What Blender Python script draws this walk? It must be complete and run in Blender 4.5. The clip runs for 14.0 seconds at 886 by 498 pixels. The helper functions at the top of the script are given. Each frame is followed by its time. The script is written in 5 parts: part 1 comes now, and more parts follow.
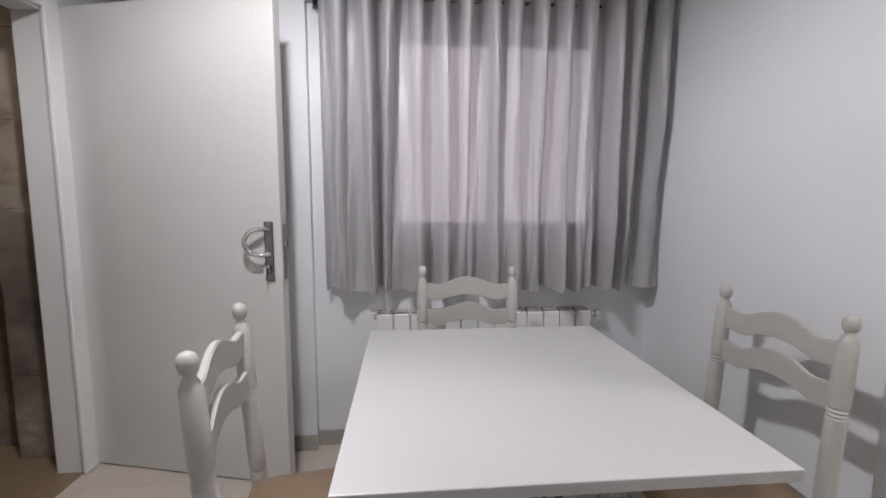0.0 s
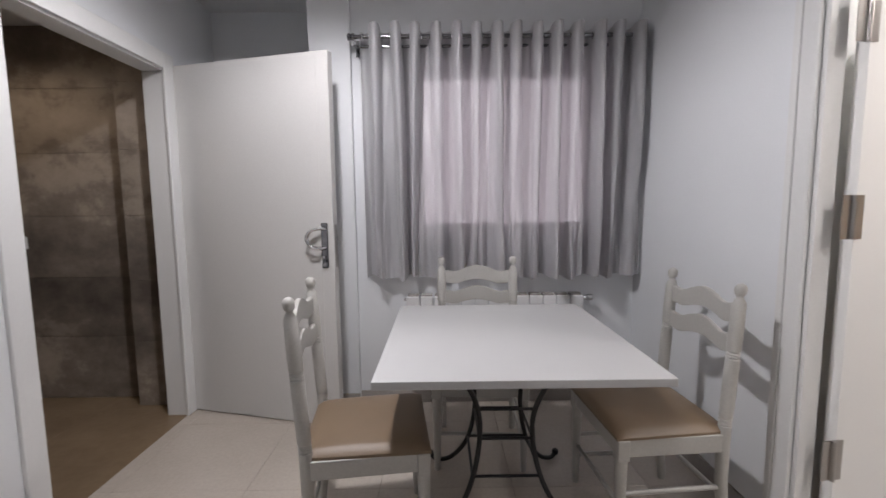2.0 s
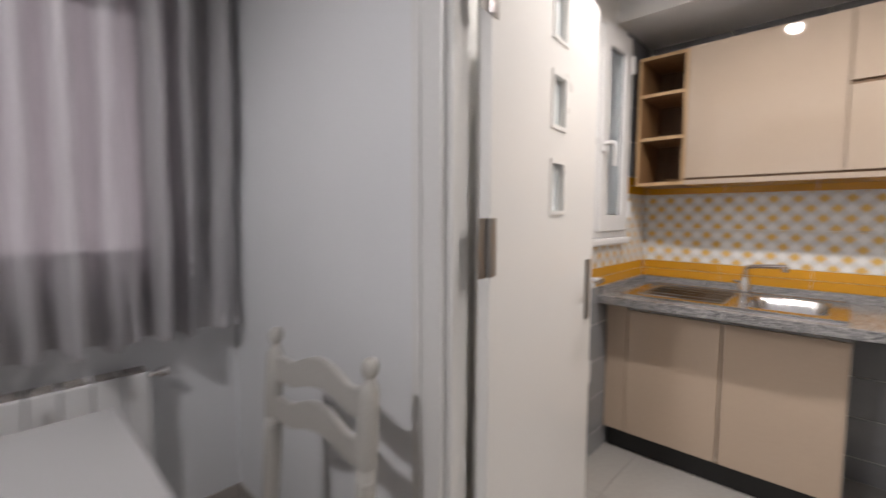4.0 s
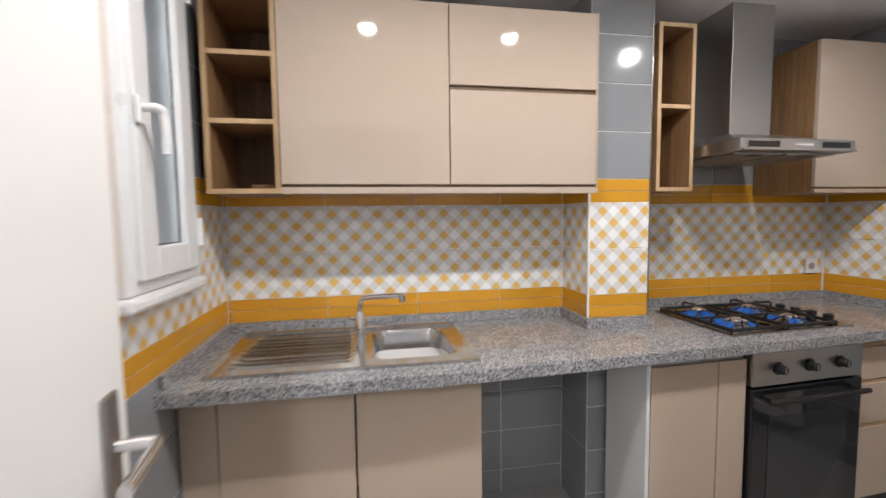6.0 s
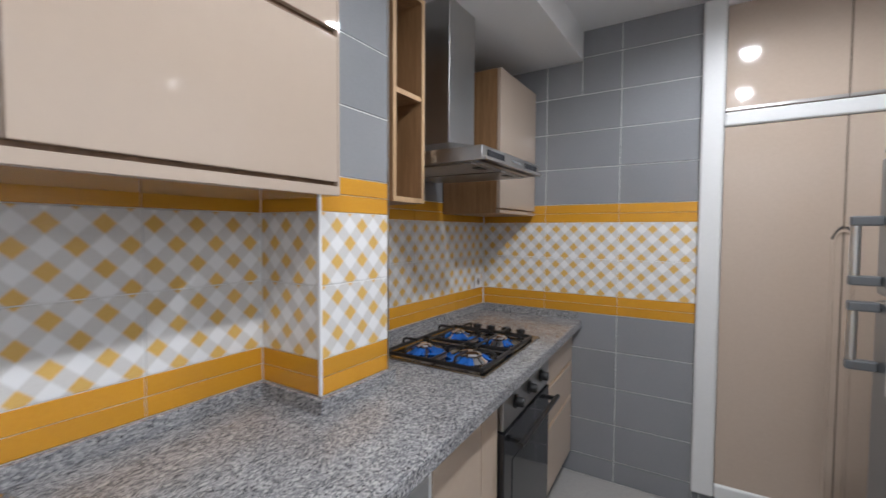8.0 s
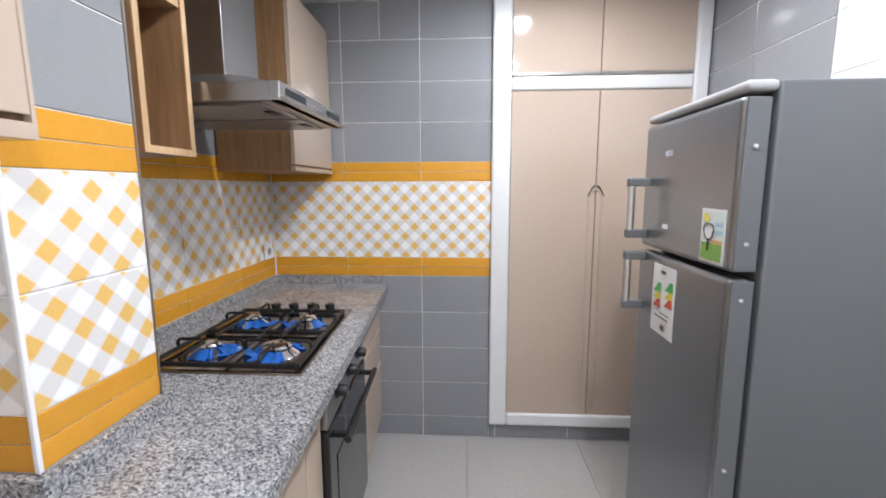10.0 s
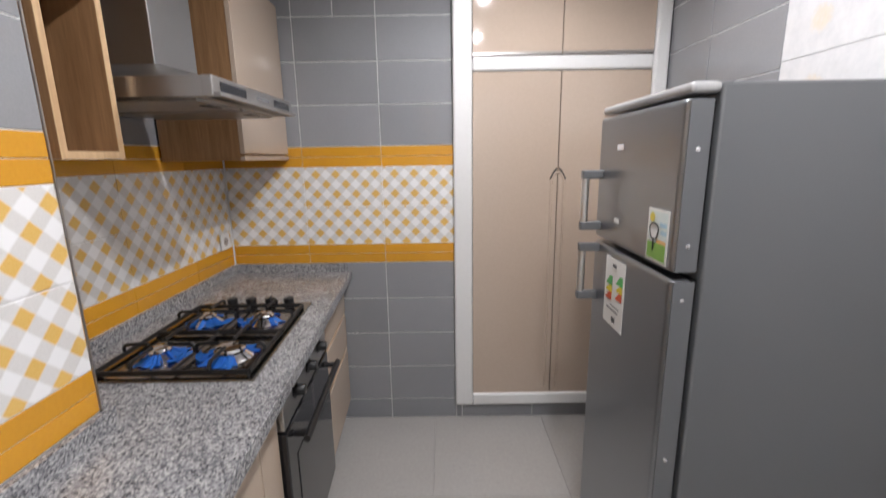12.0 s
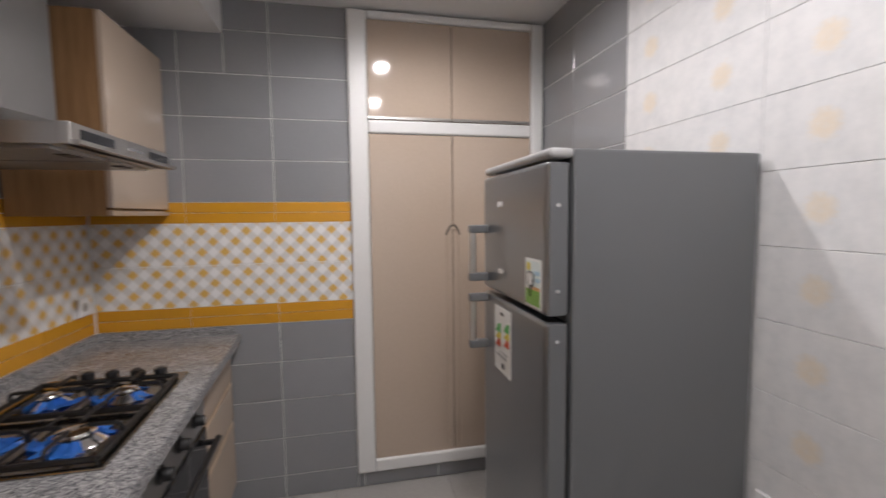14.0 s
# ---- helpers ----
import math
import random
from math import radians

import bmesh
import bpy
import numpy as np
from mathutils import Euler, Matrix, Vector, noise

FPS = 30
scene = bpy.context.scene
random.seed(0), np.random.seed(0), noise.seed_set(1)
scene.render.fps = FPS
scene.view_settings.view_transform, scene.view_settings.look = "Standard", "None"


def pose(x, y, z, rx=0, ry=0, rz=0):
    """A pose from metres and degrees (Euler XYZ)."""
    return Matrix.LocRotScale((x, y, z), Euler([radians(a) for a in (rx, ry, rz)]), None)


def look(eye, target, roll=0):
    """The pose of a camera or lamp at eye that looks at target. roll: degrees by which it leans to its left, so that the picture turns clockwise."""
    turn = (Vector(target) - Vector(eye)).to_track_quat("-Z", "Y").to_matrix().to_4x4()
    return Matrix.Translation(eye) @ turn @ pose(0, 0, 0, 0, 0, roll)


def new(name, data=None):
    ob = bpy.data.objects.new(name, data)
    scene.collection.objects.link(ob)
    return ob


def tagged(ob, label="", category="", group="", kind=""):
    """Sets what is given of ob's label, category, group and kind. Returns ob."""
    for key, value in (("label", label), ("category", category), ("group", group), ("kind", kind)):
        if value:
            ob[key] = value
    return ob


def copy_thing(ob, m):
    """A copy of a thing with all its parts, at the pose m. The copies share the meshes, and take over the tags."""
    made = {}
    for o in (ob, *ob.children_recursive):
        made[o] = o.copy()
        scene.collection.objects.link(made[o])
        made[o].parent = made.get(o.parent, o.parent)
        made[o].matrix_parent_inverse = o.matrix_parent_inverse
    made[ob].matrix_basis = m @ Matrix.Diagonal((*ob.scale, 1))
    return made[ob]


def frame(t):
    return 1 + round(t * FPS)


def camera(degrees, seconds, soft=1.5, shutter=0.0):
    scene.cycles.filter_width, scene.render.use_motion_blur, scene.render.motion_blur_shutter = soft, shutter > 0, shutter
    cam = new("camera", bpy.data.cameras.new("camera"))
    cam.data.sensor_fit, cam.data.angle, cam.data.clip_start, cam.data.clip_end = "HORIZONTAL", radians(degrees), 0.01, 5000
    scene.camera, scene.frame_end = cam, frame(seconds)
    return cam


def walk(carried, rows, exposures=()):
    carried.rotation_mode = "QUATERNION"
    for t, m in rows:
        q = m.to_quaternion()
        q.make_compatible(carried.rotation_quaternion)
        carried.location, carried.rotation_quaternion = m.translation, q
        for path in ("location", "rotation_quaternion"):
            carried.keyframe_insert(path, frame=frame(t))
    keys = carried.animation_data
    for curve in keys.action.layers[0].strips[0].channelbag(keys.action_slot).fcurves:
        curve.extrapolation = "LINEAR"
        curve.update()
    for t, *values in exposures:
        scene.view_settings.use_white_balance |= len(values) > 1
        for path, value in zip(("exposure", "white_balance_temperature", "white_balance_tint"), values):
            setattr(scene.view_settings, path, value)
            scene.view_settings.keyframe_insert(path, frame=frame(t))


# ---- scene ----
cam = camera(91.7, 14.0, soft=1.5, shutter=0.5)
PATH = [
    (0, (-3.507, 2.0, 1.262), (-3.33, 3.979, 1.041), 0.2),
    (0.5, (-3.445, 1.872, 1.262), (-3.388, 3.86, 1.055), -0.1),
    (1, (-3.376, 1.7, 1.259), (-3.468, 3.689, 1.062), 0.0),
    (1.5, (-3.389, 1.597, 1.264), (-3.491, 3.583, 1.05), -0.2),
    (2, (-3.431, 1.484, 1.263), (-3.423, 3.474, 1.062), -0.6),
    (2.5, (-3.426, 1.495, 1.268), (-3.257, 3.478, 1.077), -0.9),
    (3, (-3.333, 1.699, 1.275), (-2.866, 3.636, 1.098), -0.8),
    (3.3, (-3.199, 1.838, 1.297), (-2.513, 3.709, 1.129), -0.6),
    (3.5, (-3.121, 1.941, 1.268), (-2.227, 3.725, 1.129), -0.7),
    (4, (-2.936, 2.216, 1.29), (-1.494, 3.594, 1.133), 0.2),
    (4.2, (-2.853, 2.289, 1.301), (-1.242, 3.464, 1.147), -0.3),
    (6.3, (-1.877, 2.578, 1.364), (0.061, 2.095, 1.253), -0.7),
    (6.5, (-1.758, 2.548, 1.364), (0.16, 1.987, 1.283), -0.8),
    (7, (-1.532, 2.512, 1.359), (0.27, 1.646, 1.298), -0.4),
    (7.5, (-1.334, 2.499, 1.38), (0.064, 1.072, 1.295), 0.3),
    (8, (-1.228, 2.437, 1.367), (-0.166, 0.744, 1.283), 0.3),
    (8.5, (-1.126, 2.337, 1.374), (-0.326, 0.506, 1.29), 0.3),
    (9, (-1.045, 2.282, 1.372), (-0.549, 0.346, 1.282), 0.3),
    (9.2, (-1.017, 2.272, 1.373), (-0.641, 0.31, 1.278), 0.3),
    (11.3, (-1.109, 2.24, 1.41), (-1.083, 0.336, 0.799), -0.5),
    (11.5, (-1.107, 2.233, 1.416), (-1.088, 0.329, 0.805), -0.7),
    (12, (-1.111, 2.221, 1.457), (-1.107, 0.265, 1.04), -0.9),
    (12.5, (-1.116, 2.215, 1.468), (-1.113, 0.229, 1.233), -1.1),
    (13, (-1.113, 2.214, 1.471), (-1.111, 0.221, 1.301), -1.3),
    (13.5, (-1.151, 2.22, 1.463), (-1.22, 0.227, 1.31), -1.2),
    (14, (-1.157, 2.243, 1.445), (-1.578, 0.294, 1.288), -0.6),
]
EXPOSURES = [
    (0.0, 0.12, 6600, 14), (1.0, 0.17, 6700, 14), (2.0, 0.04, 6600, 14), (3.0, -0.10, 6600, 15), (4.2, -0.31, 6850, 14), (6.3, -0.01, 6300, 11), (7.0, -0.05, 6200, 11), (7.5, -0.25, 6000, 11), (8.0, -0.25, 5900, 10),
    (8.5, 0.02, 5900, 10), (9.2, 0.44, 5850, 10), (11.3, 0.18, 6000, 13), (12.0, 0.02, 6200, 13), (12.5, -0.02, 6300, 14), (13.5, -0.26, 6450, 15), (14.0, -0.42, 6450, 15),
]
walk(cam, [(t, look(eye, target, roll)) for t, eye, target, roll in PATH], EXPOSURES)

# ---------------------------------------------------------------- helpers
ORG = {}


def thing(name, at=(0, 0, 0), label="", category="", group="", kind=""):
    e = new(name)
    e.empty_display_size = 0.1
    e.location = at
    ORG[e.name] = Vector(at)
    return tagged(e, label, category, group, kind)


def origin_of(ob):
    while ob is not None:
        if ob.name in ORG:
            return ORG[ob.name]
        ob = ob.parent
    return Vector((0, 0, 0))


def to_mesh(name, bm, mat, smooth=False):
    me = bpy.data.meshes.new(name)
    bm.to_mesh(me)
    bm.free()
    if mat is not None:
        for m in mat if isinstance(mat, (list, tuple)) else [mat]:
            me.materials.append(m)
    if smooth:
        for p in me.polygons:
            p.use_smooth = True
        me.set_sharp_from_angle(angle=radians(40))
    return me


def part(name, bm, mat, parent=None, label="", smooth=False):
    if parent is not None:
        bmesh.ops.translate(bm, verts=bm.verts, vec=-origin_of(parent))
    ob = new(name, to_mesh(name, bm, mat, smooth))
    if parent is not None:
        ob.parent = parent
    return tagged(ob, label)


def single(name, bm, mat, label="", category="", kind="", smooth=False, group="", at=None):
    """A thing of one mesh, with its origin at its base."""
    vs = [v.co for v in bm.verts]
    lo = [min(v[i] for v in vs) for i in range(3)]
    hi = [max(v[i] for v in vs) for i in range(3)]
    at = Vector(((lo[0] + hi[0]) / 2, (lo[1] + hi[1]) / 2, lo[2]))
    bmesh.ops.translate(bm, verts=bm.verts, vec=-at)
    ob = new(name, to_mesh(name, bm, mat, smooth))
    ob.location = at
    ORG[ob.name] = at
    return tagged(ob, label, category, group, kind)


def box(bm, x0, x1, y0, y1, z0, z1, bevel=0.0, seg=2, mat=0):
    r = bmesh.ops.create_cube(bm, size=1)
    vs = r["verts"]
    for v in vs:
        v.co = Vector((x0 + (v.co.x + 0.5) * (x1 - x0), y0 + (v.co.y + 0.5) * (y1 - y0), z0 + (v.co.z + 0.5) * (z1 - z0)))
    faces = {f for v in vs for f in v.link_faces}
    for f in faces:
        f.material_index = mat
    if bevel > 0:
        edges = list({e for v in vs for e in v.link_edges})
        out = bmesh.ops.bevel(bm, geom=edges, offset=bevel, segments=seg, affect="EDGES", profile=0.5)
        for f in out["faces"]:
            f.material_index = mat
    return bm


def nb(*a, **k):
    return box(bmesh.new(), *a, **k)


def lathe(bm, profile, centre=(0, 0, 0), n=20, axis="z"):
    """Turns (radius, height) pairs about an axis through centre."""
    c = Vector(centre)
    rings = []
    for r, h in profile:
        ring = []
        for i in range(n):
            a = 2 * math.pi * i / n
            p = Vector((r * math.cos(a), r * math.sin(a), h))
            if axis == "x":
                p = Vector((p.z, p.x, p.y))
            elif axis == "y":
                p = Vector((p.y, p.z, p.x))
            ring.append(bm.verts.new(c + p))
        rings.append(ring)
    for a, b in zip(rings, rings[1:]):
        for i in range(n):
            bm.faces.new((a[i], a[(i + 1) % n], b[(i + 1) % n], b[i]))
    bm.faces.new(list(reversed(rings[0])))
    bm.faces.new(rings[-1])
    return bm


def tube(bm, pts, r, n=8, caps=True):
    pts = [Vector(p) for p in pts]
    rings = []
    up = Vector((0, 0, 1))
    for i, p in enumerate(pts):
        d = (pts[min(i + 1, len(pts) - 1)] - pts[max(i - 1, 0)]).normalized()
        s = d.cross(up)
        if s.length < 0.05:
            s = d.cross(Vector((1, 0, 0)))
        s.normalize()
        if rings and s.dot(last) < 0:
            s = -s
        last = s
        w = s.cross(d).normalized()
        rings.append([bm.verts.new(p + r * (math.cos(2 * math.pi * k / n) * s + math.sin(2 * math.pi * k / n) * w)) for k in range(n)])
    for a, b in zip(rings, rings[1:]):
        for k in range(n):
            bm.faces.new((a[k], a[(k + 1) % n], b[(k + 1) % n], b[k]))
    if caps:
        bm.faces.new(list(reversed(rings[0])))
        bm.faces.new(rings[-1])
    bmesh.ops.recalc_face_normals(bm, faces=bm.faces)
    return bm


def smooth_line(ctrl, n=8):
    """Catmull-Rom points through the control points."""
    c = [Vector(p) for p in ctrl]
    c = [2 * c[0] - c[1]] + c + [2 * c[-1] - c[-2]]
    out = []
    for i in range(1, len(c) - 2):
        for k in range(n):
            t = k / n
            a, b, d, e = c[i - 1], c[i], c[i + 1], c[i + 2]
            out.append(0.5 * (2 * b + (d - a) * t + (2 * a - 5 * b + 4 * d - e) * t * t + (3 * b - a - 3 * d + e) * t ** 3))
    out.append(c[-2])
    return out


def frame_boxes(bm, axis, plane0, plane1, a0, a1, z0, z1, holes, bevel=0.0):
    """A wall slab across axis between two planes, with rectangular holes, as butted boxes."""
    cuts_a = sorted({a0, a1, *[min(max(h[i], a0), a1) for h in holes for i in (0, 1)]})
    cuts_z = sorted({z0, z1, *[min(max(h[i], z0), z1) for h in holes for i in (2, 3)]})
    for p, q in zip(cuts_a, cuts_a[1:]):
        runs = []
        for r, s in zip(cuts_z, cuts_z[1:]):
            m, k = (p + q) / 2, (r + s) / 2
            if any(h[0] < m < h[1] and h[2] < k < h[3] for h in holes):
                continue
            if runs and abs(runs[-1][1] - r) < 1e-6:
                runs[-1][1] = s
            else:
                runs.append([r, s])
        for r, s in runs:
            if axis == "x":
                box(bm, plane0, plane1, p, q, r, s)
            else:
                box(bm, p, q, plane0, plane1, r, s)
    bmesh.ops.remove_doubles(bm, verts=bm.verts, dist=1e-5)
    return bm


# ---------------------------------------------------------------- light
world = bpy.data.worlds.new("world")
scene.world = world
world.use_nodes = True
wn = world.node_tree
sky = wn.nodes.new("ShaderNodeTexSky")
sky.sky_type, sky.sun_disc = "NISHITA", False
sky.sun_elevation, sky.sun_rotation = radians(22), radians(150)
wn.nodes["Background"].inputs["Strength"].default_value = 0.10
wn.links.new(sky.outputs[0], wn.nodes["Background"].inputs["Color"])


def lamp(name, kind, at, energy, color, size=0.1, target=None, spot=None):
    d = bpy.data.lights.new(name, kind)
    d.energy, d.color = energy, color
    if kind == "AREA":
        d.shape, d.size = "DISK", size
    else:
        d.shadow_soft_size = size
    if spot:
        d.spot_size, d.spot_blend = spot
    ob = new(name, d)
    ob.matrix_world = look(at, target or (at[0], at[1] + 1e-4, at[2] - 1))
    return ob


KITCHEN_SPOTS = [(-1.39, 0.79), (-1.40, 1.70), (-1.39, 2.55)]
KITCHEN_CEILING, DINING_CEILING = 2.46, 2.60
COOL, WARM = (1.0, 0.972, 0.945), (1.0, 0.84, 0.66)
for sx, sy in KITCHEN_SPOTS:
    lamp("spot_light", "SPOT", (sx, sy, KITCHEN_CEILING - 0.012), 59, COOL, 0.04, spot=(radians(172), 0.55))
lamp("dining_light", "SPOT", (-3.90, 2.86, DINING_CEILING - 0.05), 132, (0.97, 0.97, 1.0), 0.08, spot=(radians(172), 0.5))
lamp("vestibule_light", "SPOT", (-5.95, 3.72, 2.36), 8, WARM, 0.05, spot=(radians(150), 0.6))

# ---------------------------------------------------------------- materials


def material(name, color, rough=0.5, metal=0.0, spec=0.5):
    m = bpy.data.materials.new(name)
    m.use_nodes = True
    b = m.node_tree.nodes["Principled BSDF"]
    b.inputs["Base Color"].default_value = (*color, 1)
    b.inputs["Roughness"].default_value = rough
    b.inputs["Metallic"].default_value = metal
    b.inputs["Specular IOR Level"].default_value = spec
    return m, m.node_tree.nodes, m.node_tree.links, b


def ramp(n, stops):
    r = n.new("ShaderNodeValToRGB")
    r.color_ramp.elements[0].position, r.color_ramp.elements[0].color = stops[0][0], (*stops[0][1], 1)
    r.color_ramp.elements[1].position, r.color_ramp.elements[1].color = stops[-1][0], (*stops[-1][1], 1)
    for pos, col in stops[1:-1]:
        e = r.color_ramp.elements.new(pos)
        e.color = (*col, 1)
    return r


def noise_tex(n, l, coord, scale, detail=4, rough=0.55, stretch=None):
    t = n.new("ShaderNodeTexNoise")
    t.inputs["Scale"].default_value, t.inputs["Detail"].default_value, t.inputs["Roughness"].default_value = scale, detail, rough
    if stretch:
        mp = n.new("ShaderNodeMapping")
        mp.inputs["Scale"].default_value = stretch
        l.new(coord, mp.inputs["Vector"])
        coord = mp.outputs[0]
    l.new(coord, t.inputs["Vector"])
    return t


def mixed(n, l, kind, fac, a, b):
    m = n.new("ShaderNodeMix")
    m.data_type, m.blend_type = "RGBA", kind
    for sock, v in ((m.inputs[0], fac), (m.inputs[6], a), (m.inputs[7], b)):
        if hasattr(v, "links"):
            l.new(v, sock)
        elif isinstance(v, tuple):
            sock.default_value = (*v, 1)
        else:
            sock.default_value = v
    return m.outputs[2]


def bump(n, l, b, height, strength=0.1, dist=0.01):
    k = n.new("ShaderNodeBump")
    k.inputs["Strength"].default_value, k.inputs["Distance"].default_value = strength, dist
    l.new(height, k.inputs["Height"])
    l.new(k.outputs[0], b.inputs["Normal"])


def world_pos(n):
    return n.new("ShaderNodeNewGeometry").outputs["Position"]


def obj_pos(n):
    return n.new("ShaderNodeTexCoord").outputs["Object"]


def mottled(name, c1, c2, rough=0.5, scale=6.0, fine=60.0, bump_s=0.08, metal=0.0, spec=0.5, rough_var=0.08, stretch=None, rand=0.0, grain=0.12):
    """Two scales of noise between two colours, a fine relief and an uneven gloss."""
    m, n, l, b = material(name, c1, rough, metal, spec)
    pos = world_pos(n)
    big = noise_tex(n, l, pos, scale, 4, 0.6, stretch)
    small = noise_tex(n, l, pos, fine, 3, 0.6, stretch)
    col = mixed(n, l, "MIX", big.outputs["Fac"], c1, c2)
    col = mixed(n, l, "OVERLAY", grain, col, small.outputs["Fac"])
    if rand:
        info = n.new("ShaderNodeObjectInfo")
        mr = n.new("ShaderNodeMapRange")
        mr.inputs[3].default_value, mr.inputs[4].default_value = 1 - rand, 1 + rand
        l.new(info.outputs["Random"], mr.inputs[0])
        hsv = n.new("ShaderNodeHueSaturation")
        l.new(mr.outputs[0], hsv.inputs["Value"])
        l.new(col, hsv.inputs["Color"])
        col = hsv.outputs[0]
    l.new(col, b.inputs["Base Color"])
    mr = n.new("ShaderNodeMapRange")
    mr.inputs[3].default_value, mr.inputs[4].default_value = max(rough - rough_var, 0.02), rough + rough_var
    l.new(big.outputs["Fac"], mr.inputs[0])
    l.new(mr.outputs[0], b.inputs["Roughness"])
    if bump_s:
        bump(n, l, b, small.outputs["Fac"], bump_s, 0.003)
    return m


def wood(name, c1, c2, rough=0.45, along="z"):
    m, n, l, b = material(name, c1, rough)
    pos = obj_pos(n)
    st = {"z": (14, 14, 1.0), "y": (14, 1.0, 14), "x": (1.0, 14, 14)}[along]
    g = noise_tex(n, l, pos, 3.0, 6, 0.62, st)
    f = noise_tex(n, l, pos, 14.0, 4, 0.6, st)
    r = ramp(n, [(0.3, c2), (0.7, c1)])
    l.new(g.outputs["Fac"], r.inputs[0])
    l.new(mixed(n, l, "OVERLAY", 0.25, r.outputs[0], f.outputs["Fac"]), b.inputs["Base Color"])
    bump(n, l, b, f.outputs["Fac"], 0.12, 0.002)
    return m


def granite():
    m, n, l, b = material("granite", (0.3, 0.3, 0.3), 0.16)
    pos = world_pos(n)
    v = n.new("ShaderNodeTexVoronoi")
    v.inputs["Scale"].default_value = 230
    l.new(pos, v.inputs["Vector"])
    sep = n.new("ShaderNodeSeparateColor")
    l.new(v.outputs["Color"], sep.inputs[0])
    r = ramp(n, [(0.0, (0.05, 0.05, 0.055)), (0.16, (0.14, 0.14, 0.152)), (0.45, (0.255, 0.255, 0.268)), (0.72, (0.36, 0.36, 0.365)), (1.0, (0.52, 0.51, 0.50))])
    l.new(sep.outputs[0], r.inputs[0])
    big = noise_tex(n, l, pos, 9, 4)
    c = mixed(n, l, "OVERLAY", 0.3, r.outputs[0], big.outputs["Fac"])
    f = noise_tex(n, l, pos, 380, 2)
    c = mixed(n, l, "OVERLAY", 0.2, c, f.outputs["Fac"])
    l.new(c, b.inputs["Base Color"])
    return m


def gingham():
    """White, grey and yellow squares on the bias, printed on a glazed tile."""
    m, n, l, b = material("gingham_tile", (0.8, 0.8, 0.78), 0.14)
    pos = world_pos(n)
    sx = n.new("ShaderNodeSeparateXYZ")
    l.new(pos, sx.inputs[0])

    def op(kind, a, c):
        k = n.new("ShaderNodeMath")
        k.operation = kind
        for s, v in zip(k.inputs, (a, c)):
            if hasattr(v, "links"):
                l.new(v, s)
            else:
                s.default_value = v
        return k.outputs[0]

    period = 0.1
    h = op("ADD", op("ADD", sx.outputs[0], sx.outputs[1]), 0.013)
    z = op("SUBTRACT", sx.outputs[2], 1.030)
    wave = op("MULTIPLY", op("SUBTRACT", noise_tex(n, l, pos, 60, 2).outputs["Fac"], 0.5), 0.05)

    def stripe(e):
        f = op("FRACT", op("ADD", op("DIVIDE", e, period), wave), 0)
        k = n.new("ShaderNodeMapRange")
        k.interpolation_type = "SMOOTHSTEP"
        for sock, v in zip(k.inputs[1:5], (0.215, 0.305, 0.0, 1.0)):
            sock.default_value = v
        l.new(op("ABSOLUTE", op("SUBTRACT", f, 0.5), 0), k.inputs[0])
        return k.outputs[0]

    a, c = stripe(op("ADD", h, z)), stripe(op("SUBTRACT", h, z))
    both, one = op("MULTIPLY", a, c), op("SUBTRACT", op("MAXIMUM", a, c), op("MULTIPLY", a, c))
    weave = noise_tex(n, l, pos, 320, 3)
    grey = mixed(n, l, "MIX", weave.outputs["Fac"], (0.62, 0.605, 0.58), (0.76, 0.745, 0.725))
    col = mixed(n, l, "MIX", one, (0.85, 0.85, 0.85), grey)
    yellow = mixed(n, l, "MIX", weave.outputs["Fac"], (0.68, 0.40, 0.085), (0.77, 0.53, 0.19))
    l.new(mixed(n, l, "MIX", both, col, yellow), b.inputs["Base Color"])
    return m


def flowered():
    """Off-white glazed tile with a faint veining and a pale yellow flower in the middle of each."""
    m, n, l, b = material("flowered_tile", (0.8, 0.8, 0.8), 0.13)
    pos = obj_pos(n)
    vein = noise_tex(n, l, pos, 14, 6, 0.7)
    r = ramp(n, [(0.35, (0.62, 0.63, 0.64)), (0.6, (0.71, 0.71, 0.715))])
    l.new(vein.outputs["Fac"], r.inputs[0])
    ab = n.new("ShaderNodeVectorMath")
    ab.operation = "ABSOLUTE"
    l.new(pos, ab.inputs[0])
    sh = n.new("ShaderNodeVectorMath")
    sh.operation = "SUBTRACT"
    sh.inputs[1].default_value = (0.15, 0, 0)
    l.new(ab.outputs[0], sh.inputs[0])
    ln = n.new("ShaderNodeVectorMath")
    ln.operation = "LENGTH"
    l.new(sh.outputs[0], ln.inputs[0])
    pet = noise_tex(n, l, pos, 95, 4, 0.7)
    add = n.new("ShaderNodeMath")
    add.operation = "MULTIPLY_ADD"
    l.new(pet.outputs["Fac"], add.inputs[0])
    add.inputs[1].default_value = 0.07
    l.new(ln.outputs["Value"], add.inputs[2])
    fr = ramp(n, [(0.060, (1, 1, 1)), (0.076, (0, 0, 0))])
    l.new(add.outputs[0], fr.inputs[0])
    k = n.new("ShaderNodeMath")
    k.operation = "MULTIPLY"
    k.use_clamp = True
    l.new(fr.outputs[0], k.inputs[0])
    l.new(pet.outputs["Fac"], k.inputs[1])
    l.new(mixed(n, l, "MIX", k.outputs[0], r.outputs[0], (0.74, 0.60, 0.41)), b.inputs["Base Color"])
    return m


